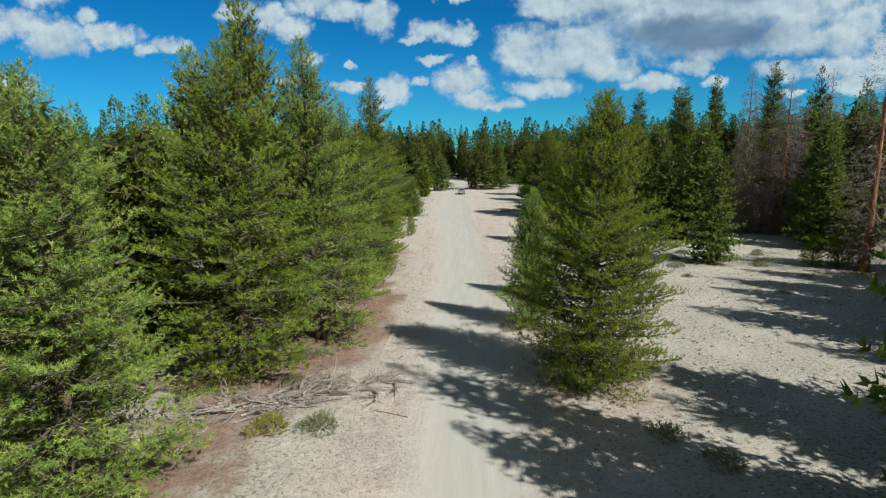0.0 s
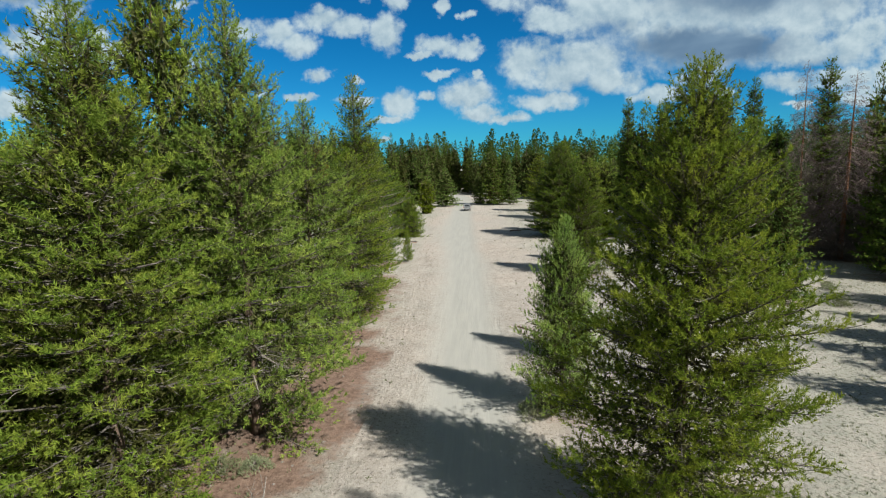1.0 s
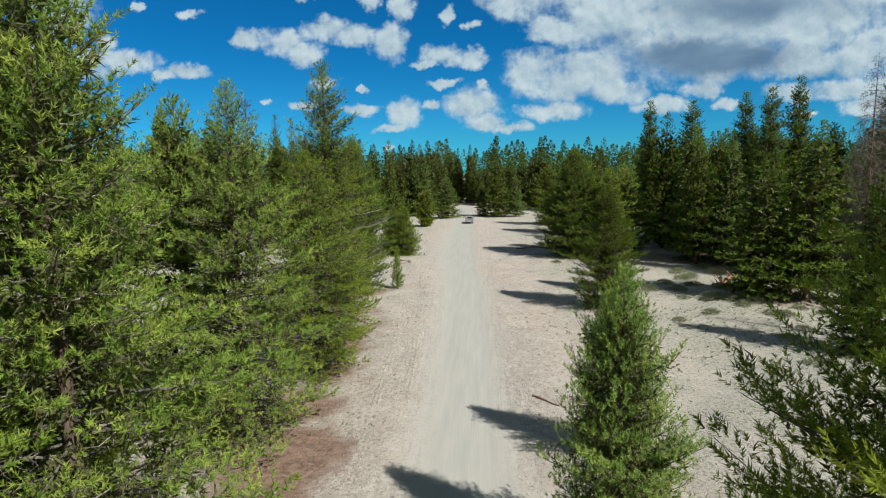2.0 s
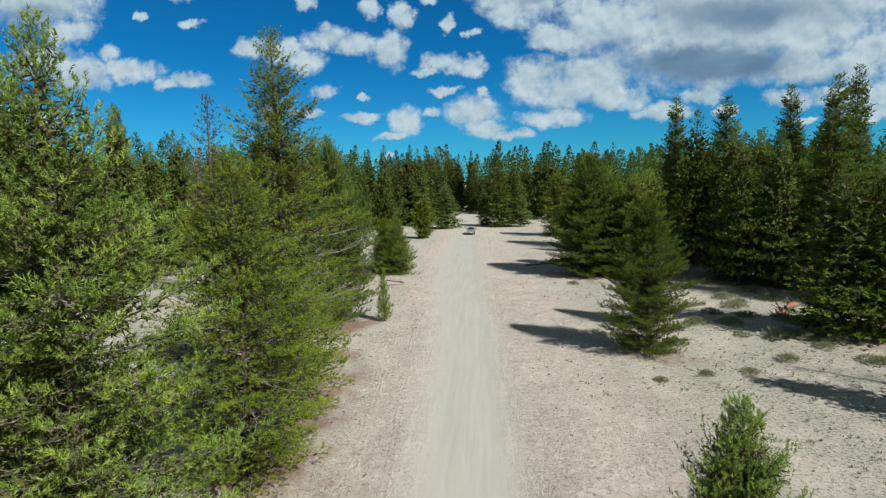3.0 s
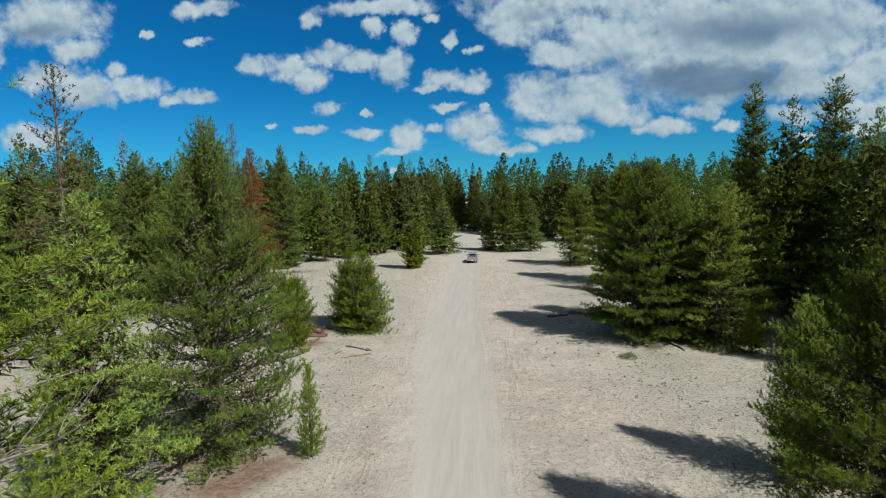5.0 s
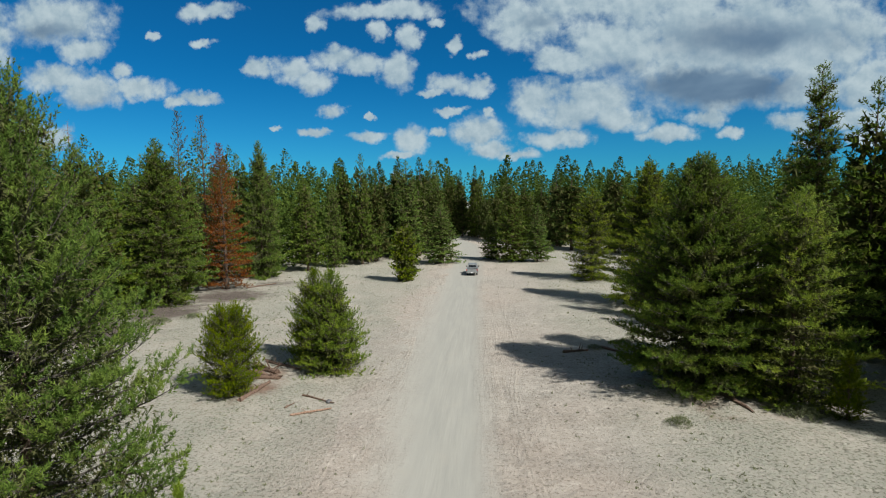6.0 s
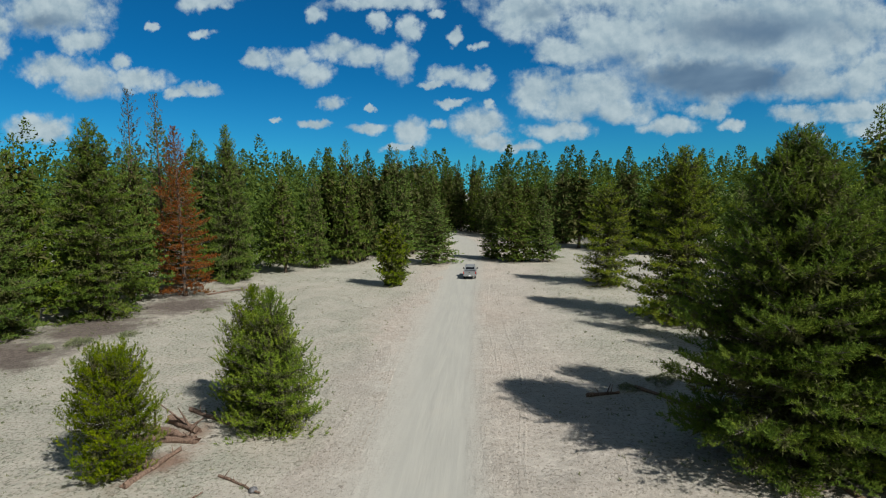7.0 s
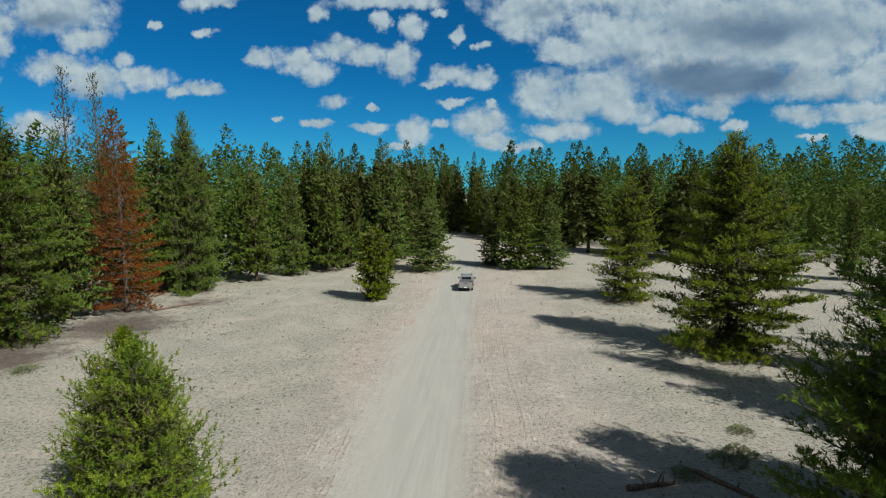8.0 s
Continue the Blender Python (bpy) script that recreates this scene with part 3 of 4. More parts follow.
define_tree("full_a", FULL, BARK, BOUGH, NEEDLES, seed=1, H=16.0, R=3.9, base=0.7, kind="cone", **NEAR)
define_tree("full_b", FULL, BARK, BOUGH, NEEDLES, seed=2, H=16.0, R=3.9, base=0.9, kind="cone", **{**NEAR, "thin": 0.92, "dead": 6})
define_tree("edge_a", FULL, BARK, BOUGH, NEEDLES, seed=7, H=16.0, R=3.9, base=0.8, kind="cone", **EDGE)
define_tree("edge_e", "dark green pine with branches to the ground", BARK, BOUGH, DEEPN, seed=29, H=16.0, R=3.9, base=0.6, kind="cone", **{**EDGE, "inner": 12.0})
define_tree("edge_d", "tall green pine at the forest's edge with drooping boughs", BARK, BOUGH, MIDN, seed=10, H=18.0, R=4.2, base=0.8, kind="cone", **{**EDGE, "low": -20.0, "whorl": 0.95, "fork": 8, "twigs": 4.2, "inner": 12.0})
define_tree("full_d", "dense dark green pine with branches to the ground", BARK, BOUGH, DEEPN, seed=8, H=16.0, R=4.6, base=0.3, kind="full", **{**NEAR, "whorl": 0.6, "fork": 9, "twigs": 5.0, "needles": 17, "length": 0.135, "width": 0.031, "inner": 13.0, "dead": 7, "depth": 3.0, "ragged": 0.8})
define_tree("full_e", "dense dark green pine with branches to the ground", BARK, BOUGH, MIDN, seed=28, H=16.0, R=4.6, base=0.4, kind="full", **{**NEAR, "whorl": 0.6, "fork": 8, "needles": 13, "width": 0.042, "inner": 18.0, "ragged": 0.9, "lift": 0.75, "low": -2.0, "high": 52.0})
define_tree("broad", "broad dense dark pine with boughs sweeping the sand", BARK, BOUGH, MIDN, seed=9, H=15.6, R=6.0, base=0.3, kind="cone", **{**NEAR, "fork": 10, "twigs": 5.8, "whorl": 0.7, "needles": 12, "length": 0.19, "width": 0.042, "gap": 0.33, "inner": 13.0, "inner_size": (0.4, 0.13), "depth": 3.4, "ragged": 0.6})
define_tree("full_c", "dense young green pine on open sand", BARK, BOUGH, NEEDLES, seed=3, H=11.0, R=3.2, base=0.4, kind="cone", **{**NEAR, "whorl": 0.5, "fork": 8, "lift": 0.7, "low": 5.0, "high": 52.0, "inner": 18.0})
define_tree("sweep", "green pine on open sand with low sweeping boughs", BARK, BOUGH, DEEPN, seed=33, H=17.0, R=5.0, base=0.5, kind="cone", **{**EDGE, "whorl": 0.8, "fork": 8, "low": -16.0, "ragged": 1.4, "inner": 12.0, "twigs": 3.8})
define_tree("tall_a", "tall slim pine with an open upper crown", BARK, BOUGH, NEEDLES, seed=4, H=22.0, R=3.6, base=1.2, kind="cone", **{**NEAR, "whorl": 0.78, "dead": 6})
define_tree("bushy", "bright green bushy young pine on open sand", BARK, BOUGH, YOUNG, seed=5, H=8.5, R=3.4, base=0.25, kind="round", **{**NEAR, "whorl": 0.46, "fork": 8, "lift": 0.9, "low": 2.0, "high": 44.0, "curl": 34.0, "twigs": 3.8, "length": 0.17, "width": 0.038, "needles": 18, "gap": 0.36, "reach": 0.32, "spread": 0.9, "dead": 0, "ragged": 0.7, "inner": 14.0})
define_tree("egg", "olive green bushy young pine on open sand", BARK, BOUGH, YOUNG, seed=25, H=8.5, R=3.4, base=0.25, kind="egg", **{**NEAR, "whorl": 0.46, "fork": 9, "lift": 0.9, "low": -2.0, "high": 62.0, "curl": 26.0, "twigs": 3.6, "length": 0.16, "width": 0.038, "needles": 18, "gap": 0.36, "reach": 0.32, "spread": 0.9, "dead": 0, "ragged": 0.9, "inner": 20.0})
define_tree("slip", "small slender pine sapling", BARK, BOUGH, YOUNG, seed=6, H=4.6, R=0.9, base=0.2, kind="cone", **{**NEAR, "whorl": 0.3, "fork": 5, "twigs": 8.0, "low": 10.0, "high": 60.0, "dead": 0, "inner": 0.0})
define_tree("mid_a", "green pine at the forest's edge", BARK, BOUGH, MIDN, seed=11, H=18.0, R=3.8, base=0.8, kind="cone", **MID)
define_tree("mid_b", "green pine at the forest's edge", BARK, BOUGH, MIDN, seed=12, H=18.0, R=3.8, base=1.4, kind="point", **MID)
define_tree("mid_c", "dark green pine in the forest", BARK, BOUGH, DARKN, seed=13, H=18.0, R=3.6, base=2.0, kind="point", **MID)
define_tree("spire", "very tall dark pine with a bare lower trunk", BARK, BOUGH, DARKN, seed=14, H=25.0, R=3.0, base=4.5, kind="tall", **{**EDGE, "whorl": 1.05, "fork": 8, "low": -18.0, "high": 30.0, "ragged": 1.4, "inner": 9.0, "twigs": 4.4})
define_tree("rust", "dead pine with rust-red needles and bare grey lower limbs", BARK, BOUGH, RUST, seed=15, H=22.0, R=3.8, base=0.8, kind="cone", **{**EDGE, "thin": 0.9, "dead": 4})
define_tree("grey", "dead grey pine with bare drooping twigs", REDBARK, GREY_TWIG, GREY_TWIG, seed=16, H=21.0, R=3.6, base=2.0, kind="cone", **{**MID, "needles": 5, "length": 0.9, "width": 0.042, "twigs": 4.2, "gap": 0.45, "low": -38.0, "high": 12.0, "curl": -24.0, "lift": -0.5, "inner": 0.0})
define_tree("snag", "bare dead pine trunk with short broken limbs", REDBARK, GREY_TWIG, GREY_TWIG, seed=17, H=24.0, R=2.6, base=1.5, kind="tall", **{**MID, "needles": 5, "length": 0.75, "width": 0.035, "thin": 0.85, "twigs": 3.2, "low": -26.0, "high": 10.0, "curl": -10.0, "lift": -0.2, "inner": 0.0})
define_tree("thinned", "thinning brownish pine with a sparse crown", BARK, BOUGH, BROWN, seed=18, H=22.0, R=2.8, base=6.0, kind="tall", **{**EDGE, "thin": 0.55, "whorl": 1.1, "inner": 0.0})
define_tree("round_young", "bright green bushy young pine far along the road", BARK, BOUGH, YOUNG, seed=19, H=8.0, R=2.5, base=0.3, kind="round", **{**MID, "whorl": 0.42, "length": 0.32, "width": 0.12, "twigs": 3.4, "gap": 0.4, "lift": 0.8, "low": 5.0, "high": 60.0})
define_tree("far_a", "green pine in the far forest", BARK, BOUGH, FARN, seed=21, H=18.0, R=3.4, base=1.0, kind="point", **FAR)
define_tree("far_b", "green pine in the far forest", BARK, BOUGH, FARN, seed=22, H=18.0, R=3.2, base=1.5, kind="point", **FAR)
define_tree("far_c", "green pine in the far forest", BARK, BOUGH, FARN, seed=23, H=19.0, R=2.8, base=3.0, kind="point", **FAR)

# trees beside the road, from the start of the way on; west side first
W, E_ = "pines west of the road", "pines east of the road"
stand("full_a", -14.6, 17.5, 15.8, 4.3, group=W)
stand("edge_a", -19.5, 20.5, 17.0, 4.0, group=W)
stand("mid_a", -24.5, 29.0, 17.5, 4.0, group=W)
stand("full_a", -13.6, 30.2, 18.8, 5.0, 40, W, 1.3)
FIRST_DEAD = stand("full_b", -10.8, 36.3, 20.0, 4.7, 200, W, 1.3)
stand("edge_a", -16.0, 39.6, 24.2, 4.3, group=W, litter=1.3)
stand("edge_a", -20.5, 40.5, 20.5, 4.2, group=W, litter=1.3)
stand("full_b", -11.2, 47.8, 17.0, 3.9, group=W, litter=1.2)
stand("edge_a", -15.5, 51.0, 17.0, 3.6, group=W)
YOUNG_DEAD = stand("full_a", -10.6, 57.0, 14.3, 4.1, group=W)
TALL_DEAD = stand("tall_a", -11.6, 65.4, 21.6, 4.2, 70, W, 1.2)
stand("full_e", -14.0, 83.8, 16.9, 4.2, group=W)
stand("edge_a", -17.0, 79.0, 13.5, 3.2, group=W)
stand("slip", -9.2, 83.6, 4.7, 0.65, group=W, litter=0, label="small slender pine sapling beside a larger pine")
stand("bushy", -17.3, 103.7, 5.6, 2.35, group=W, litter=0.7)
stand("egg", -12.0, 109.5, 7.6, 3.3, group=W, litter=0.5)
stand("egg", -14.0, 111.8, 7.4, 2.9, group=W, litter=0.5)
stand("round_young", -13.0, 155.5, 7.7, 2.4, group=W, litter=0.4)
for gx, gy, gh in ((-20.5, 33.0, 15.0), (-24.0, 37.0, 17.0), (-19.0, 46.0, 16.0), (-26.5, 44.5, 18.0), (-22.0, 50.5, 15.0), (-29.0, 33.5, 16.0), (-21.5, 26.5, 14.0)):
    stand("mid_a" if gh < 16.5 else "mid_b", gx, gy, gh, 0.24 * gh, group=W)
# east side
stand("full_d", 6.7, 29.0, 15.6, 4.3, 110, E_, 0.9)
stand("full_c", 4.4, 38.9, 10.0, 2.3, group=E_, litter=0.7)
stand("full_c", 6.0, 47.2, 7.6, 1.9, group=E_, litter=0.6)
for sx, sy, sh in ((36.5, 59.0, 3.6), (38.5, 58.0, 4.6), (41.2, 58.8, 4.2)):
    stand("slip", sx, sy, sh, 1.1, group=E_, litter=0, label="small pine sapling in the shade of the wood")
stand("mid_a", 26.9, 61.2, 12.6, 2.8, group=E_)
stand("full_e", 12.0, 74.5, 11.4, 3.3, 20, E_, 0.8)
stand("full_c", 13.9, 82.0, 8.2, 2.3, group=E_, litter=0.7)
stand("broad", 14.4, 107.0, 15.6, 5.9, 300, E_, 0.8)
stand("edge_e", 18.9, 104.0, 13.2, 3.6, group=E_, litter=0.8)
stand("edge_e", 17.4, 111.2, 14.2, 4.6, group=E_, litter=0.8)
stand("edge_e", 22.2, 109.2, 13.6, 4.4, group=E_, litter=0.8)
stand("slip", 20.6, 101.2, 4.0, 0.8, group=E_, litter=0.3)
stand("sweep", 19.5, 136.6, 17.0, 5.3, group=E_, litter=0.6)
stand("edge_e", 16.6, 157.0, 14.4, 4.4, group=E_, litter=0.6)
stand("mid_a", 5.3, 182.5, 15.4, 4.2, group=E_, litter=0.6)
stand("mid_b", 10.4, 182.4, 12.2, 3.4, group=E_, litter=0.6)
stand("mid_a", 0.9, 187.2, 9.3, 2.5, group=E_, litter=0.5)
stand("mid_b", -9.4, 179.6, 12.1, 4.5, group=W, litter=0.5)
# pines beyond the view, whose shade falls on the sand
stand("mid_b", 16.2, 15.2, 26.0, 3.8, group=E_)
stand("mid_b", 24.0, 16.5, 17.0, 4.4, group=E_)
stand("mid_a", 29.5, 14.5, 17.5, 4.4, group=E_)
stand("mid_c", 33.0, 32.0, 19.0, 4.4, group=E_)
stand("mid_b", 37.5, 34.5, 18.0, 4.4, group=E_)
stand("mid_c", 42.0, 33.0, 19.0, 4.4, group=E_)
stand("mid_c", 38.5, 42.5, 18.0, 4.0, group=E_)
stand("mid_b", 44.0, 45.5, 19.0, 4.2, group=E_)
stand("mid_c", 48.0, 52.0, 18.0, 4.2, group=E_)
stand("mid_a", 19.5, 10.0, 15.0, 4.2, group=E_)
stand("mid_b", 36.8, 38.6, 18.0, 4.4, group=E_)
stand("mid_c", 43.5, 39.5, 19.0, 4.4, group=E_)
stand("mid_b", 49.5, 45.5, 18.0, 4.4, group=E_)
stand("mid_a", 23.5, 21.0, 16.0, 4.4, group=E_)
stand("mid_b", 14.8, 11.8, 19.0, 4.2, group=E_)
# the dead and the tall ones in the eastern wood
stand("mid_b", 27.4, 78.0, 13.8, 3.8, group=E_)
stand("mid_c", 31.5, 77.0, 17.0, 4.0, group=E_)
stand("grey", 44.8, 81.0, 22.4, 4.2, group="dead pines")
stand("grey", 53.5, 86.0, 23.5, 3.0, group="dead pines")
stand("mid_b", 55.0, 91.0, 25.0, 3.6, group=E_)
stand("mid_c", 55.5, 81.0, 21.5, 4.2, group=E_)
stand("mid_c", 47.0, 74.5, 18.0, 4.4, group=E_)
stand("mid_c", 50.5, 70.0, 18.0, 4.4, group=E_)
stand("mid_b", 43.5, 69.0, 15.0, 3.8, group=E_)
stand("grey", 40.6, 83.2, 24.0, 2.8, group="dead pines")
stand("snag", 39.9, 56.1, 24.9, 3.6, group="dead pines")
stand("spire", 34.0, 90.5, 21.9, 2.7, group="tall pines")
stand("spire", 44.7, 104.0, 25.0, 2.8, group="tall pines")
stand("spire", 29.2, 120.2, 24.2, 2.9, group="tall pines")
stand("spire", 33.8, 114.2, 23.4, 3.2, group="tall pines")
stand("spire", 39.9, 109.2, 23.9, 2.8, group="tall pines")
stand("spire", 46.0, 88.0, 25.0, 2.8, group="tall pines")
# the western wood's edge
stand("rust", -39.2, 148.0, 21.7, 3.8, group="dead pines")
stand("edge_d", -41.6, 135.7, 20.8, 5.0, group=W)
stand("edge_d", -38.6, 160.0, 23.0, 3.7, group=W)
stand("edge_d", -45.5, 126.5, 19.5, 4.6, group=W)
stand("thinned", -47.8, 151.5, 27.0, 2.6, group="thinning pines")
stand("thinned", -43.7, 151.3, 26.2, 2.6, group="thinning pines")
stand("snag", -55.0, 138.0, 24.0, 2.2, group="dead pines")
stand("thinned", -30.7, 95.0, 22.8, 3.2, group="thinning pines")
stand("edge_d", -48.3, 105.5, 23.5, 3.6, group=W)

for gx, gy in ((-12.5, 262.0), (-9.5, 268.0), (-15.0, 274.0), (-11.0, 280.0), (-19.5, 284.0), (-15.5, 290.0), (-22.5, 296.0), (-4.0, 256.0)):
    stand("far_a", gx, gy, 22.0 + 0.3 * ((gx * 7) % 9), 3.4, group="pines at the head of the road")

WOOD = np.random.default_rng(77)


def free(x, y, gap):
    return all((x - a) ** 2 + (y - b) ** 2 > (gap + 0.45 * r) ** 2 for a, b, r in USED)


def west_edge(y):
    """Where the western wood begins."""
    return float(np.interp(y, (-30, 10, 24, 50, 60, 88, 95, 120, 135, 160, 176, 190, 205, 250, 300), (-18, -22, -28, -30, -62, -62, -44, -44, -42, -37, -24, -13, -9, -20, -40)))


def east_edge(y):
    """Where the eastern wood begins."""
    return float(np.interp(y, (-30, 8, 20, 36, 48, 62, 74, 82, 90, 96, 128, 134, 178, 190, 205, 225, 240, 300), (20, 20, 26, 35, 40, 46, 50, 50, 34, 27, 28, 74, 90, 26, 18, 10, -4, -30)))


BACK = []            # pines in the depth of the wood: x, y, height, radius


def wood(group, tries, x0, x1, y0, y1, gap, forms, low, high, side, deep=13.0):
    for _ in range(tries):
        x, y = WOOD.uniform(x0, x1), WOOD.uniform(y0, y1)
        inside = west_edge(y) - 2 - x if side < 0 else x - east_edge(y) - 2 if side > 0 else 1.0
        if inside < 0 or not free(x, y, gap):
            continue
        h = WOOD.uniform(low, high) * (1.12 if WOOD.random() < 0.12 else 1.0)
        r = h * WOOD.uniform(0.16, 0.215)
        if inside > deep:
            BACK.append((x, y, h, 1.15 * r))
            USED.append((x, y, r))
        else:
            stand(forms[int(WOOD.integers(len(forms)))], x, y, h, r, group=group, litter=0.55)


wood("pines of the western wood", 900, -75, -24, 95, 182, 2.2, ("mid_a", "mid_b", "mid_c", "mid_b"), 16, 23, -1, 6.5)
wood("pines of the western wood", 120, -75, -20, -8, 60, 3.4, ("mid_a", "mid_b", "mid_c"), 13, 18, -1)
wood("pines of the western wood", 60, -90, -62, 60, 96, 3.4, ("mid_a", "mid_c"), 13, 19, -1)
wood("pines of the eastern wood", 800, 26, 70, 74, 130, 2.1, ("mid_c", "mid_c", "mid_b", "mid_c"), 13, 20, 1, 15.0)
wood("pines of the eastern wood", 160, 20, 62, -8, 62, 4.0, ("mid_b", "mid_c"), 14, 20, 1)
wood("pines of the eastern clearing", 14, 34, 80, 150, 212, 9.0, ("mid_b", "mid_a"), 10, 16, 0)
wood("pines at the head of the road", 420, -60, -6, 178, 226, 2.4, ("far_a", "far_b", "mid_b", "far_c"), 15, 22, -1, 14.0)
wood("pines at the head of the road", 560, -26, 100, 190, 268, 2.5, ("far_a", "far_b", "mid_c", "far_c"), 15, 22, 1)


def far_woods():
    """The wood beyond, which nobody could count, in one piece."""
    protos = []
    for seed, many, length, width, rings in ((31, 2, 0.55, 0.4, 1.0), (32, 2, 0.55, 0.4, 1.0), (33, 1, 0.8, 0.65, 1.1), (34, 1, 0.8, 0.65, 1.1), (35, 1, 1.0, 0.85, 1.25), (36, 1, 1.0, 0.85, 1.25)):
        protos.append(tree_arrays(seed=seed, H=18.0, R=3.4, base=1.5, kind="point", whorl=rings, fork=5, twigs=1.2, needles=many, length=length, width=width, reach=0.35, gap=1.2,
                                  sides=2, lift=0.15, ragged=0.9, spread=0.6, taper=0.65)[2])
    spots = list(BACK)
    while len(spots) < len(BACK) + 900:
        y = WOOD.uniform(100, 400)
        x = WOOD.uniform(-1.02 * y, 1.02 * y)
        inner = west_edge(y) + 2 < x < east_edge(y) - 2 if y < 300 else False
        near = (-78 < x < 75 and y < 180) or (-62 < x < 102 and 176 < y < 255)
        if not (inner or near or (x > 20 and 130 < y < 226 and x < 95)):
            h = WOOD.uniform(17.0, 24.0) + (4.0 if y > 230 else 0.0)
            spots.append((x, y, h, h * WOOD.uniform(0.19, 0.25)))
    chunks = []
    for x, y, h, r in spots:
        a = WOOD.uniform(0, 6.28)
        v = protos[(0 if y < 140 else 2 if y < 240 else 4) + int(WOOD.integers(2))] * np.array([r / 3.4, r / 3.4, h / 18.0])
        c, s = math.cos(a), math.sin(a)
        chunks.append(v @ np.array([[c, s, 0], [-s, c, 0], [0, 0, 1]]) + np.array([x, y, 0]))
    ob = new("far_woods", tris_mesh("far_woods", np.concatenate(chunks), FARN))
    return tagged(ob, "dense dark green pine wood in the distance", "forest", kind="stuff")


far_woods()
for spot in ((-13.0, 31.0, 5.0, 2.2), (-9.8, 39.5, 3.8, 2.4), (-9.0, 46.5, 3.4, 2.2), (-9.4, 33.0, 3.0, 1.9), (-12.5, 26.0, 4.0, 1.3), (-9.0, 28.2, 2.6, 1.1), (-6.4, 28.6, 1.6, 0.9), (-13.2, 22.6, 3.6, 1.5), (-14.0, 18.5, 3.4, 1.7), (-11.2, 19.8, 2.6, 1.2), (-8.8, 42.5, 3.0, 1.8), (-10.0, 52.0, 2.8, 1.7), (-10.2, 57.5, 2.8, 1.6), (-10.4, 62.5, 2.8, 1.5), (-7.8, 37.0, 2.6, 1.6), (-11.5, 73.5, 3.0, 1.1), (-9.5, 69.0, 2.6, 1.1), (-11.5, 82.5, 2.4, 1.2), (-11.2, 82.0, 2.0, 1.3), (-12.8, 80.2, 2.4, 1.3),
             (-40.0, 121.0, 6.5, 1.6), (-39.0, 131.0, 6.0, 1.6), (-36.0, 142.0, 6.0, 1.6), (-34.0, 154.0, 4.0, 1.1), (13.5, 72.8, 2.2, 1.0), (-16.6, 105.0, 2.4, 1.2), (-17.0, 108.2, 2.2, 1.1), (10.0, 30.5, 2.4, 1.0)):
    LITTER.append(spot)
make_sheet()
make_track()


def tyre_track(points, label):
    """A pair of shallow ruts with pushed-up edges beside the road."""
    ys = np.arange(points[0][1], points[-1][1], 0.35)
    xs = sum(np.interp(ys + d, [p[1] for p in points], [p[0] for p in points]) for d in (-4, -2, 0, 2, 4)) / 5
    ob = new("tyre_track")
    for side in (-0.8, 0.8):
        prof = ((-0.30, -0.04), (-0.18, 0.03), (-0.1, 0.012), (0.1, 0.01), (0.18, 0.03), (0.30, -0.04))
        verts = []
        for x, y in zip(xs, ys):
            for dx, dz in prof:
                verts.append((x + side + dx + 0.05 * hum(x, y, 0.6, 31.0), y, dz + 0.012 * hum(x + dx, y, 2.0, 33.0) + ground_z(x + side, y, x + side - float(road_x(y)))))
        idx = np.arange(len(verts)).reshape(len(ys), len(prof))
        faces = np.stack([idx[:-1, :-1], idx[:-1, 1:], idx[1:, 1:], idx[1:, :-1]], -1).reshape(-1, 4)
        me = mesh_of("rut", verts, faces, [GROUND], True)
        me.attributes.new("across", "FLOAT", "POINT").data.foreach_set("value", np.ones(len(verts)))
        rut = new("rut", me)
        rut.parent = ob
    return tagged(ob, label, "tyre track", "tyre tracks", "structure")


tyre_track(((1.6, 92.0), (0.6, 104.0), (1.4, 113.0), (1.9, 120.0), (1.0, 132.0), (0.8, 150.0), (1.4, 168.0)), "shallow tyre ruts pressed into pale sand beside the road")
tyre_track(((-5.0, 30.0), (-4.6, 44.0), (-5.2, 58.0), (-6.4, 74.0), (-7.4, 92.0), (-7.4, 112.0), (-8.6, 132.0)), "faint tyre ruts pressed into pale sand beside the road")


# ---- pickup truck on the road ----
PAINT = plain("silver_paint", (0.34, 0.36, 0.37), 0.35, 0.5, 0.1, 2.0)
BLACK = plain("black_plastic", (0.02, 0.02, 0.022), 0.55, 0.0, 0.3, 9.0)
RUBBER = plain("rubber", (0.03, 0.029, 0.028), 0.85, 0.0, 0.3, 9.0)
STEEL = plain("wheel_steel", (0.4, 0.4, 0.41), 0.35, 0.8, 0.2, 6.0)
CHROME = plain("bumper_steel", (0.55, 0.56, 0.57), 0.25, 0.9, 0.1, 5.0)
GLASS = plain("tinted_glass", (0.012, 0.015, 0.018), 0.06, 0.0, 0.1, 2.0, 0.6)
REDLENS = plain("red_lens", (0.45, 0.02, 0.015), 0.25, 0.0, 0.1, 4.0)
PLATE = plain("white_plate", (0.75, 0.76, 0.78), 0.5, 0.0, 0.1, 4.0)


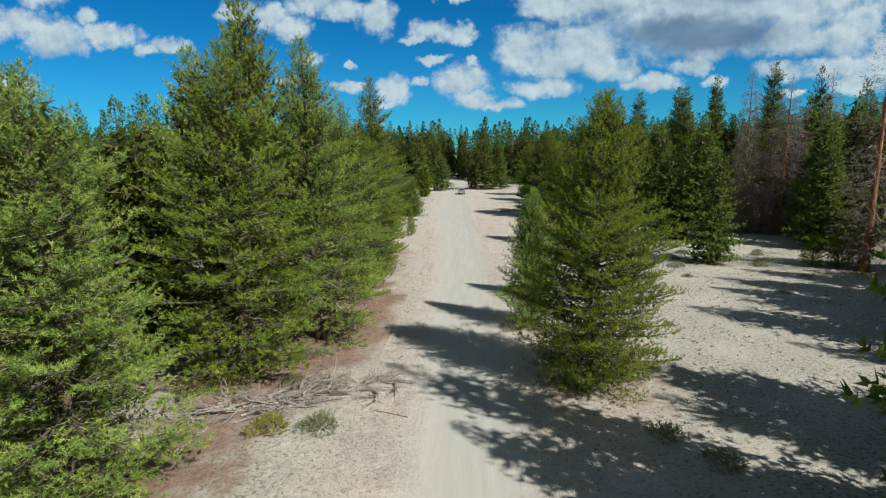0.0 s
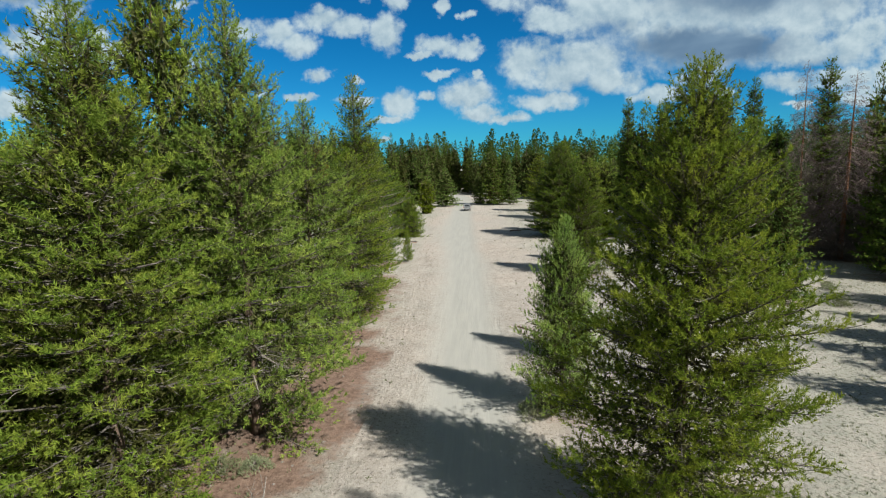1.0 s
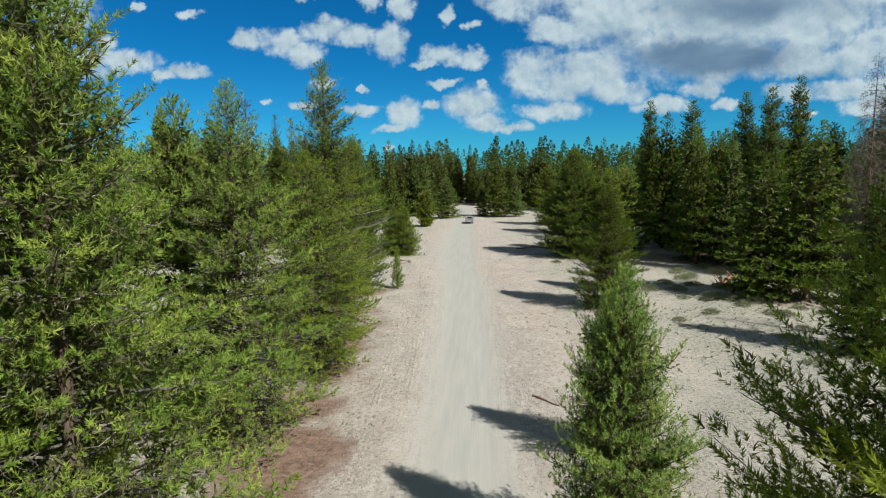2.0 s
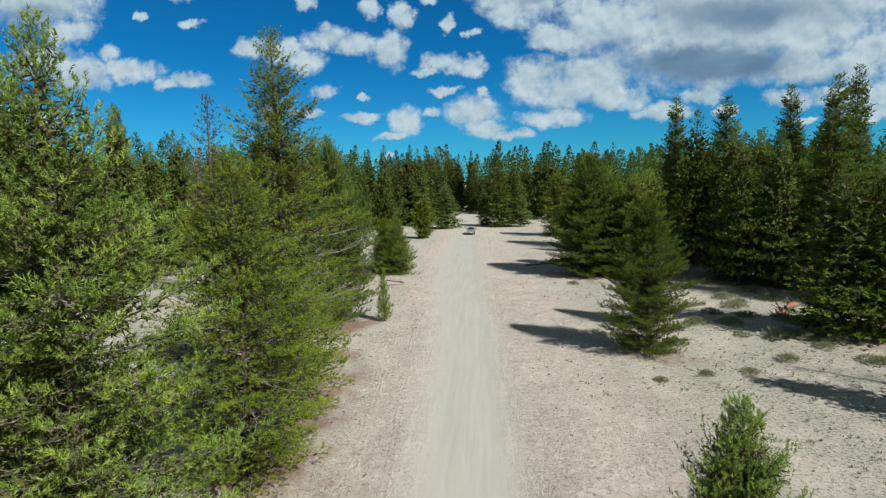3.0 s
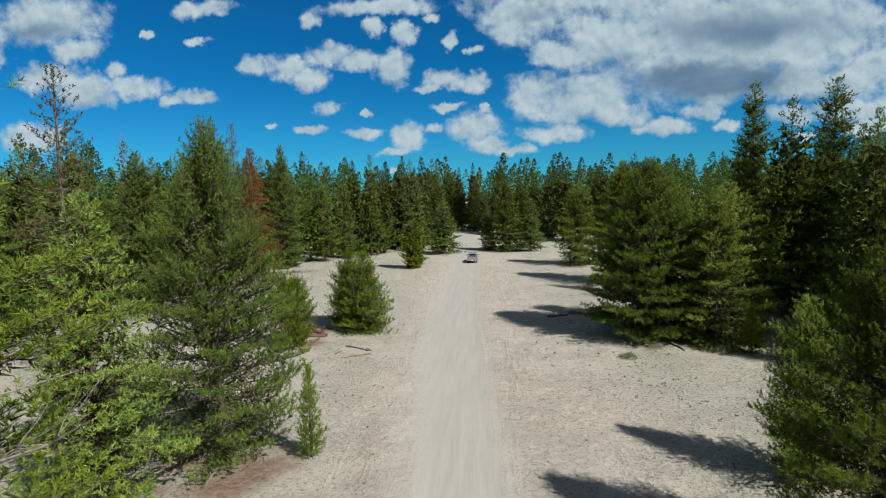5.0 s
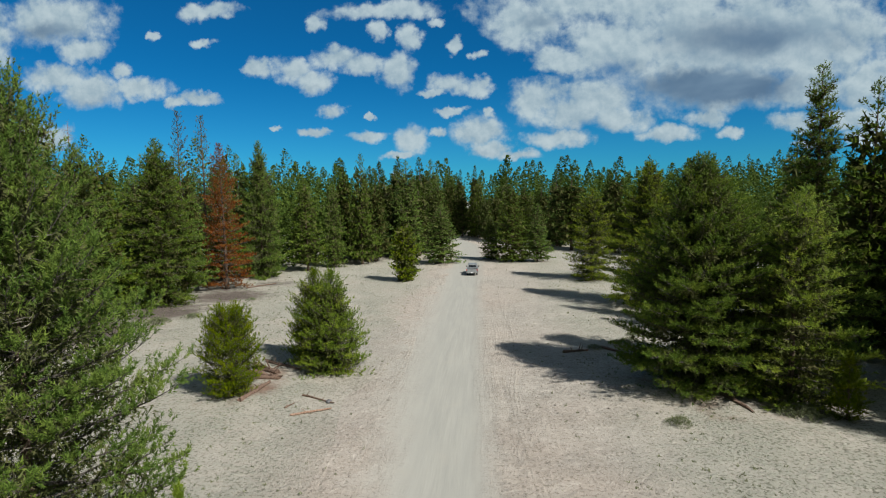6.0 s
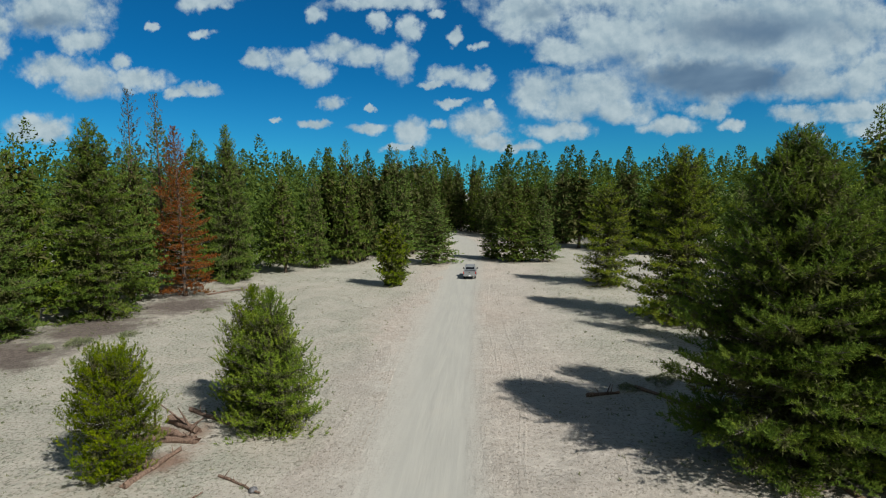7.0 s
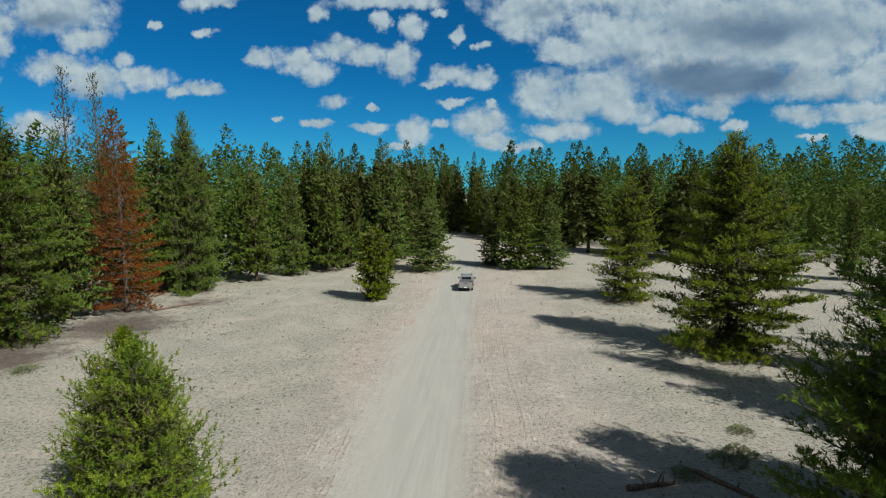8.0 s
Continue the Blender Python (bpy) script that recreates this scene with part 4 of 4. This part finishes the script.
def box(x0, x1, y0, y1, z0, z1, bevel=0.02, taper=None):
    """A block with softened edges; taper shifts and narrows its top: (x inset, front inset, back inset)."""
    bm = bmesh.new()
    bmesh.ops.create_cube(bm, size=1.0)
    for v in bm.verts:
        top = v.co.z > 0
        v.co = Vector((x0 if v.co.x < 0 else x1, y0 if v.co.y < 0 else y1, z0 if v.co.z < 0 else z1))
        if top and taper:
            v.co.x += taper[0] if v.co.x < (x0 + x1) / 2 else -taper[0]
            v.co.y += taper[2] if v.co.y < (y0 + y1) / 2 else -taper[1]
    if bevel:
        bmesh.ops.bevel(bm, geom=bm.edges[:], offset=bevel, segments=2, affect="EDGES")
    return bm


def disc(x0, x1, y, z, r, sides=20):
    bm = bmesh.new()
    bmesh.ops.create_cone(bm, cap_ends=True, segments=sides, radius1=r, radius2=r, depth=abs(x1 - x0),
                          matrix=Matrix.Translation(((x0 + x1) / 2, y, z)) @ Matrix.Rotation(math.pi / 2, 4, "Y"))
    bmesh.ops.bevel(bm, geom=[e for e in bm.edges if abs(e.verts[0].co.x - e.verts[1].co.x) < 1e-4], offset=0.02, segments=1, affect="EDGES")
    return bm


def pickup_truck(x, y, turn):
    """A crew-cab pickup; its nose points along +y."""
    t = new("pickup_truck")
    body = part("body", box(-0.94, 0.94, -0.55, 2.7, 0.55, 1.05, 0.07), PAINT, t)
    part("bonnet", box(-0.9, 0.9, 1.35, 2.66, 1.0, 1.2, 0.06, (0.06, 0.1, 0.0)), PAINT, t)
    part("bed_side", box(-0.94, -0.84, -2.55, -0.5, 0.55, 1.2, 0.03), PAINT, t)
    part("bed_side", box(0.84, 0.94, -2.55, -0.5, 0.55, 1.2, 0.03), PAINT, t)
    part("bed_floor", box(-0.84, 0.84, -2.5, -0.5, 0.6, 0.7, 0.01), BLACK, t, "black lined load bed")
    gate = part("tailgate", box(-0.84, 0.84, -2.6, -2.5, 0.6, 1.18, 0.025), PAINT, t)
    part("handle", box(-0.12, 0.12, -2.62, -2.596, 0.98, 1.06, 0.008), BLACK, gate)
    part("cab", box(-0.9, 0.9, -0.6, 1.55, 1.03, 1.8, 0.07, (0.16, 0.62, 0.22)), PAINT, t)
    part("rear_window", box(-0.68, 0.68, -0.56, -0.46, 1.2, 1.62, 0.02, (0.07, -0.11, 0.13)), GLASS, t, "dark tinted rear window")
    for s in (-1, 1):
        pane = box(-0.02, 0.02, -0.3, 1.0, 1.16, 1.62, 0.01, (0.0, 0.35, 0.08))
        bmesh.ops.transform(pane, matrix=Matrix.Translation((s * 0.845, 0, 0)) @ Matrix.Rotation(-s * 0.2, 4, "Y"), verts=pane.verts)
        part("side_window", pane, GLASS, t, "dark tinted side window")
        lamp = part("tail_light", box(*sorted((s * 0.84, s * 0.95)), -2.6, -2.5, 0.8, 1.16, 0.015), REDLENS, t, "red tail light")
        mirror = part("mirror", box(*sorted((s * 0.98, s * 1.2)), 0.85, 0.97, 1.12, 1.32, 0.03), BLACK, t, "black wing mirror")
        part("arm", box(*sorted((s * 0.86, s * 1.0)), 0.88, 0.95, 1.14, 1.2, 0.01), BLACK, mirror)
        part("roof_rail", box(*sorted((s * 0.6, s * 0.66)), -0.25, 0.85, 1.8, 1.88, 0.02), BLACK, t, "black roof rail")
        part("head_light", box(*sorted((s * 0.6, s * 0.9)), 2.62, 2.72, 0.85, 1.02, 0.03), PLATE, t)
    windscreen = box(-0.72, 0.72, 1.02, 1.1, 1.12, 1.7, 0.02, (0.08, 0.3, -0.3))
    part("windscreen", windscreen, GLASS, t)
    part("rear_bumper", box(-0.92, 0.92, -2.78, -2.58, 0.48, 0.66, 0.03), CHROME, t, "pale steel rear bumper")
    part("front_bumper", box(-0.94, 0.94, 2.66, 2.85, 0.42, 0.68, 0.05), BLACK, t)
    part("number_plate", box(-0.16, 0.16, -2.795, -2.782, 0.5, 0.64, 0.004), PLATE, t, "blank white number plate")
    part("chassis", box(-0.6, 0.6, -2.5, 2.6, 0.38, 0.58, 0.02), BLACK, t)
    for wy in (-1.65, 1.75):
        for s in (-1, 1):
            wheel = part("wheel", disc(s * 0.7, s * 0.93, wy, 0.38, 0.38), RUBBER, t, "black rubber tyre")
            part("rim", disc(s * 0.9, s * 0.945, wy, 0.38, 0.23), STEEL, wheel, "grey steel rim")
    t.matrix_basis = pose(x, y, 0.03, 0, 0, turn)
    return tagged(t, "silver crew-cab pickup truck with an empty dark bed", "pickup truck")


pickup_truck(-2.55, 164.0, -0.5)

# ---- low plants ----
PLANTS = np.random.default_rng(5)


def bush_mesh(seed, leaf, radius=0.5, height=0.45, shoots=230, fine=0.085):
    rng = np.random.default_rng(seed)
    a = rng.random(shoots) * 6.283
    q = np.sqrt(rng.random(shoots))
    lob = 1 + 0.25 * np.sin(3 * a + seed) + 0.15 * np.sin(5 * a - seed)
    P = np.stack([np.cos(a) * q * radius * lob, np.sin(a) * q * radius * lob, (1 - q ** 2) * height * 0.75 * rng.random(shoots) ** 0.6 + 0.02], 1)
    D = np.stack([np.cos(a) * q * 0.8, np.sin(a) * q * 0.8, 0.55 + 0.5 * rng.random(shoots)], 1) + rng.normal(size=(shoots, 3)) * 0.25
    D /= np.linalg.norm(D, axis=1, keepdims=True)
    return tris_mesh("foliage", blades(rng, P, D, 0.16, 7, fine, 0.024), leaf)


def stem_mesh(seed, radius=0.35):
    rng = np.random.default_rng(seed)
    pile = Pile()
    for _ in range(14):
        a = rng.random() * 6.283
        end = np.array([math.cos(a) * radius * rng.random(), math.sin(a) * radius * rng.random(), 0.2 + 0.15 * rng.random()])
        pile.add(*tube([(0.05 * math.cos(a), 0.05 * math.sin(a), -0.03), end * 0.5 + np.array((0, 0, 0.03)), end], [0.014, 0.01, 0.004], 4))
    return pile.mesh("stem", BRANCH)


BUSHES = [(bush_mesh(s, SAGE), stem_mesh(s)) for s in (1, 2, 3, 4)] + [(bush_mesh(6, GOLDEN), stem_mesh(6))]


YELLOW = "yellow-green low bush beside dead branches"


def sagebrush(x, y, size, label="grey-green sagebrush clump on dry sand", tall=1.0):
    k = 4 if label == YELLOW else int(PLANTS.integers(4))
    ob = new("sagebrush")
    tagged(new("foliage", BUSHES[k][0]), kind="stuff").parent = ob
    tagged(new("stem", BUSHES[k][1]), kind="stuff").parent = ob
    ob.matrix_basis = Matrix.LocRotScale((x, y, 0.0), Euler((0, 0, PLANTS.random() * 6.28)), (size, size, size * tall))
    return tagged(ob, label, "bush", "low bushes")


sagebrush(-9.7, 23.4, 1.7, YELLOW)
sagebrush(-7.3, 23.5, 1.7, "grey-green low bush beside dead branches")
sagebrush(-14.0, 28.7, 1.6, YELLOW)
sagebrush(-10.1, 28.6, 1.3)
sagebrush(-10.9, 32.6, 1.6)
sagebrush(-9.6, 33.0, 1.2)
sagebrush(-16.0, 30.7, 1.4)
sagebrush(8.7, 23.0, 1.4, "dark green low bush in pine shade")
sagebrush(10.3, 20.8, 1.4, "dark green low bush in pine shade")
sagebrush(2.9, 38.4, 1.5)
for bx, by, bs in ((18.4, 82.0, 1.8), (21.0, 85.5, 1.6), (14.5, 75.9, 1.5), (23.5, 78.3, 2.0), (24.7, 77.6, 1.8), (21.3, 81.9, 1.7), (28.7, 102.0, 1.9), (31.2, 101.8, 1.7)):
    sagebrush(bx, by, bs, tall=0.8)
for bx, by, bs in ((29.2, 95.3, 1.8), (14.3, 69.4, 0.9), (17.2, 69.8, 1.0), (11.1, 68.3, 0.8), (10.9, 100.3, 1.25), (18.4, 101.9, 2.0), (19.6, 102.4, 1.5), (17.3, 102.6, 0.9)):
    sagebrush(bx, by, bs, tall=0.8)
for bx, by, bs in ((-36.0, 125.1, 2.2), (-33.6, 128.2, 1.6), (-38.1, 123.5, 1.6), (-31.5, 139.0, 1.1), (13.7, 121.0, 1.2), (11.7, 117.6, 1.5), (12.6, 118.6, 1.3), (9.2, 116.2, 1.2)):
    sagebrush(bx, by, bs, tall=0.7)
for _ in range(26):
    sagebrush(PLANTS.uniform(19, 36), PLANTS.uniform(46, 84), PLANTS.uniform(0.8, 1.6), "grey-green low bush at the wood's edge", 0.8)
for _ in range(16):
    sagebrush(PLANTS.uniform(23, 33), PLANTS.uniform(75, 92), PLANTS.uniform(1.2, 2.2), "dark green low bush in pine shade", 0.8)
for _ in range(14):
    sagebrush(PLANTS.uniform(-44, -26), PLANTS.uniform(58, 96), PLANTS.uniform(0.6, 1.3), tall=0.7)
for _ in range(22):
    sagebrush(PLANTS.uniform(24, 70), PLANTS.uniform(140, 205), PLANTS.uniform(0.6, 1.2), tall=0.7)


def stubble():
    """Small dry tufts all over the open sand, too many to count."""
    rng = np.random.default_rng(9)
    n = 16000
    x, y = rng.uniform(-46, 50, n), rng.uniform(14, 205, n) ** 1.0
    y = 14 + (y - 14) * (0.45 + 0.55 * rng.random(n))
    off = x - road_x(y)
    drift = np.array([hum(a, b, 0.12, 21.0) for a, b in zip(x, y)])
    keep = (np.abs(off) > 4.2) & (rng.random(n) < np.clip((np.abs(off) - 3.5) / 8, 0.06, 1) * np.clip(0.65 + 1.3 * drift, 0.1, 1))
    x, y = x[keep], y[keep]
    P = np.stack([x, y, np.full_like(x, -0.02)], 1)
    P = np.repeat(P, 3, 0) + rng.normal(size=(len(x) * 3, 3)) * np.array([0.06, 0.06, 0.0])
    D = rng.normal(size=P.shape) * 0.45 + np.array([0, 0, 0.7])
    D /= np.linalg.norm(D, axis=1, keepdims=True)
    me = tris_mesh("dry_tufts", blades(rng, P, D, 0.05, 3, 0.13, 0.05), SAGE)
    return tagged(new("dry_tufts", me), "sparse small grey-green tufts on the sand", "grass", kind="stuff")


stubble()


def pebbles():
    rng = np.random.default_rng(12)
    pile = Pile()
    ico = bmesh.new()
    bmesh.ops.create_icosphere(ico, subdivisions=1, radius=1.0)
    base_v = np.array([v.co[:] for v in ico.verts])
    base_f = [tuple(v.index for v in f.verts) for f in ico.faces]
    ico.free()
    for _ in range(900):
        y = 14 + 150 * rng.random() ** 1.6
        side = -1 if rng.random() < 0.6 else 1
        x = float(road_x(y)) + side * (4.2 + 9 * rng.random() ** 1.5)
        s = 0.03 + 0.06 * rng.random() ** 2
        v = base_v * (1 + 0.25 * rng.normal(size=base_v.shape)) * np.array([s, s * 1.2, s * 0.55])
        pile.add(v + np.array([x, y, 0.01]), base_f)
    ob = new("pebbles", pile.mesh("pebbles", BRANCH))
    return tagged(ob, "small pale stones and chips strewn on sand", "stones", kind="stuff")


pebbles()


# ---- fallen wood ----
def log_mesh(name, length, r0, r1, seed, mat, crook=0.08, stubs=3, sides=9):
    """A fallen stem along +x with crooked line, splintered ends and broken stubs."""
    rng = np.random.default_rng(seed)
    n = 9
    xs = np.linspace(0, length, n)
    wob = np.cumsum(rng.normal(size=(n, 2)), 0) * crook * length / n
    wob[:, 1] = np.abs(wob[:, 1]) * 0.3
    rad = np.linspace(r0, r1, n) * (1 + 0.12 * rng.normal(size=n))
    pts = [(xs[i], wob[i, 0], rad[i] * 0.85 + wob[i, 1]) for i in range(n)]
    pile = Pile()
    v, f = tube(pts, rad, sides)
    v = [Vector(p) + Vector(rng.normal(size=3) * 0.06 * r0) for p in v]
    for k in list(range(sides)) + list(range(len(v) - sides, len(v))):
        v[k].x += rng.normal() * r0 * 0.6
    pile.add(v, f)
    for _ in range(stubs):
        i = int(rng.integers(1, n - 1))
        a = rng.uniform(0.3, 2.8)
        ln = rng.uniform(2.0, 6.0) * r0
        s = Vector(pts[i])
        e = s + Vector((rng.normal() * 0.5 * ln, math.cos(a) * ln, math.sin(a) * ln))
        pile.add(*tube([s, (s + e) / 2 + Vector((0, 0, 0.05 * ln)), e], [rad[i] * 0.4, rad[i] * 0.28, rad[i] * 0.12], 5))
    return pile.mesh(name, mat)


def log(a, b, r, seed, label, mat=None, name="fallen_log", stubs=3, crook=0.08, group="fallen wood"):
    a, b = Vector((*a, 0)), Vector((*b, 0))
    d = b - a
    ob = new(name, log_mesh(name, d.length, r, r * 0.65, seed, mat or DEADWOOD, crook, stubs))
    ob.matrix_basis = Matrix.Translation(a) @ Matrix.Rotation(math.atan2(d.y, d.x), 4, "Z")
    return tagged(ob, label, "log", group)


GREYLOG = "weathered grey-brown fallen log on the sand"
log((-19.4, 108.6), (-15.6, 107.4), 0.25, 1, GREYLOG)
log((-18.8, 107.3), (-15.2, 107.0), 0.21, 2, GREYLOG)
log((-18.3, 109.6), (-16.0, 108.4), 0.26, 3, GREYLOG)
log((-16.3, 102.6), (-15.9, 106.2), 0.17, 4, "thin weathered log on brown needle litter")
log((-12.1, 100.5), (-9.9, 101.7), 0.08, 5, "red-brown broken branch lying on sand", TANWOOD, "fallen_branch", 1)
log((-12.9, 101.7), (-12.6, 102.5), 0.05, 6, "short grey stick lying on sand", DEADWOOD, "stick", 2)
log((15.0, 106.6), (15.9, 102.2), 0.17, 7, "dark fallen pine log at the foot of a pine")
log((17.6, 103.6), (19.8, 105.0), 0.14, 8, "dark fallen log under the pines")
log((9.8, 116.6), (13.0, 112.6), 0.12, 9, "dark fallen log in pine shade")
log((6.4, 114.9), (8.4, 115.5), 0.14, 10, "dark fallen log in pine shade")
log((-18.0, 111.3), (-14.6, 109.2), 0.14, 11, GREYLOG)
log((-12.5, 103.9), (-10.0, 102.6), 0.07, 12, "thin grey branch lying on sand", DEADWOOD, "fallen_branch", 3)
log((33.6, 90.4), (26.4, 77.0), 0.26, 13, "dark dead leaning trunk fallen at the wood's edge", stubs=6)
log((30.0, 88.0), (26.2, 84.2), 0.28, 14, "rotten fallen trunk with orange crumbling wood", ROT, stubs=4, crook=0.14)
log((28.0, 83.2), (25.6, 84.0), 0.22, 15, "crumbling orange rotten wood beside a fallen trunk", ROT, "rotten_log", 4, 0.2)
log((-5.0, 25.3), (-3.2, 24.6), 0.04, 16, "thin grey stick lying on sand", DEADWOOD, "stick", 2)
log((3.2, 53.5), (4.6, 52.2), 0.07, 17, "grey branch lying on sand", DEADWOOD, "fallen_branch", 2)
log((-36.5, 148.5), (-33.5, 153.0), 0.10, 19, GREYLOG, DEADWOOD)


def brush_branch(seed, length, thick=0.065):
    """One dead crooked branch with side twigs."""
    rng = np.random.default_rng(seed)
    pile = Pile()

    def grow(p, d, ln, r, depth):
        pts, rad = [Vector(p)], [r]
        steps = 5
        for i in range(steps):
            d = (d + Vector(rng.normal(size=3)) * 0.22).normalized()
            q = pts[-1] + d * ln / steps
            q.z = max(q.z, 0.015)
            pts.append(q)
            rad.append(r * (1 - (i + 1) / (steps + 0.6)))
        pile.add(*tube(pts, rad, 5 if depth == 0 else 3))
        if depth < 2:
            for _ in range(5 if depth == 0 else 3):
                i = int(rng.integers(1, steps))
                side = Vector((rng.normal() * 0.5, rng.normal() * 0.8, abs(rng.normal()) * 0.45))
                grow(pts[i], (d + side).normalized(), ln * 0.45, rad[i] * 0.55, depth + 1)

    grow((0, 0, 0.06), Vector((1, 0, 0.12)), length, thick, 0)
    return pile.mesh("dead_branch", BRANCH)


BRANCHES = [brush_branch(s, 2.2) for s in (41, 42, 43, 44, 45, 46)]
BARE_LIMBS = [brush_branch(s, 2.2, 0.03) for s in (51, 52, 53, 54, 55, 56)]
HEAP = np.random.default_rng(8)
for k in range(84):
    along = HEAP.random()
    hx = -14.0 + 9.6 * along + HEAP.normal() * 0.5
    hy = 24.2 + 4.4 * along + HEAP.normal() * 0.75
    ob = new("dead_branch", BRANCHES[k % 6])
    s = HEAP.uniform(0.55, 1.45)
    ob.matrix_basis = Matrix.LocRotScale((hx, hy, 0.0), Euler((HEAP.uniform(-0.3, 0.3), 0, HEAP.normal() * 0.8 + (0.4 if HEAP.random() < 0.6 else 3.4))), (s, s, s))
    tagged(ob, "dead grey crooked branch in a heap on sand", "branch", "heap of dead branches")
for k in range(8):
    ob = new("dead_branch", BRANCHES[k % 6])
    s = HEAP.uniform(0.3, 0.5)
    ob.matrix_basis = Matrix.LocRotScale((-5.2 + HEAP.normal() * 0.4, 26.8 + HEAP.normal() * 0.35, 0.0), Euler((0, 0, HEAP.random() * 6.28)), (s, s, s))
    tagged(ob, "small dead grey branch in a low heap", "branch", "heap of dead branches")


def dead_limbs(tree, limbs):
    """Long bare pale limbs that reach out of a living crown; places in the tree's own metres."""
    sx, sz = tree.scale.x, tree.scale.z
    back = tree.rotation_euler.to_matrix().inverted() if tree.rotation_mode != "QUATERNION" else tree.rotation_quaternion.to_matrix().inverted()
    for k, (az, z, size, lean) in enumerate(limbs):
        ob = new("dead_limb", BARE_LIMBS[k % 6])
        ob.parent = tree
        turn = Matrix.Rotation(radians(az), 4, "Z") @ Matrix.Rotation(-radians(lean), 4, "Y")
        ob.matrix_basis = Matrix.Diagonal((1 / sx, 1 / sx, 1 / sz, 1)) @ back.to_4x4() @ Matrix.Translation((0, 0, z)) @ turn @ Matrix.Diagonal((size, size, size, 1))
        tagged(ob, "bare pale dead limb")


dead_limbs(TALL_DEAD, ((2, 9.3, 2.1, 14), (-6, 7.9, 2.6, 8), (-30, 6.8, 2.3, -2), (-55, 5.4, 2.1, -6), (22, 6.0, 2.2, 0), (-80, 8.4, 2.0, 4)))
dead_limbs(YOUNG_DEAD, ((-30, 4.6, 1.6, -6), (-65, 3.4, 1.7, -10), (-5, 2.6, 1.6, -6), (-95, 5.4, 1.5, 0)))
dead_limbs(FIRST_DEAD, ((-40, 4.5, 1.8, -8), (-70, 3.2, 1.9, -10), (-10, 3.0, 1.7, -8), (-100, 5.5, 1.7, -4)))


def boulder(x, y, r, seed, label):
    rng = np.random.default_rng(seed)
    bm = bmesh.new()
    bmesh.ops.create_icosphere(bm, subdivisions=3, radius=r)
    for v in bm.verts:
        v.co *= 1 + 0.22 * noise.noise(v.co / r * 1.3 + Vector((seed, 0, 0))) + 0.07 * noise.noise(v.co / r * 4)
        v.co.z *= 0.7
    me = bpy.data.meshes.new("rock")
    bm.to_mesh(me)
    bm.free()
    me.materials.append(STONE)
    ob = new("rock", me)
    ob.location = (x, y, r * 0.35)
    return tagged(ob, label, "rock")


boulder(-10.4, 102.8, 0.19, 1, "small dark rounded rock on sand")
boulder(36.0, 98.5, 1.1, 2, "dark upturned root ball at the wood's edge")
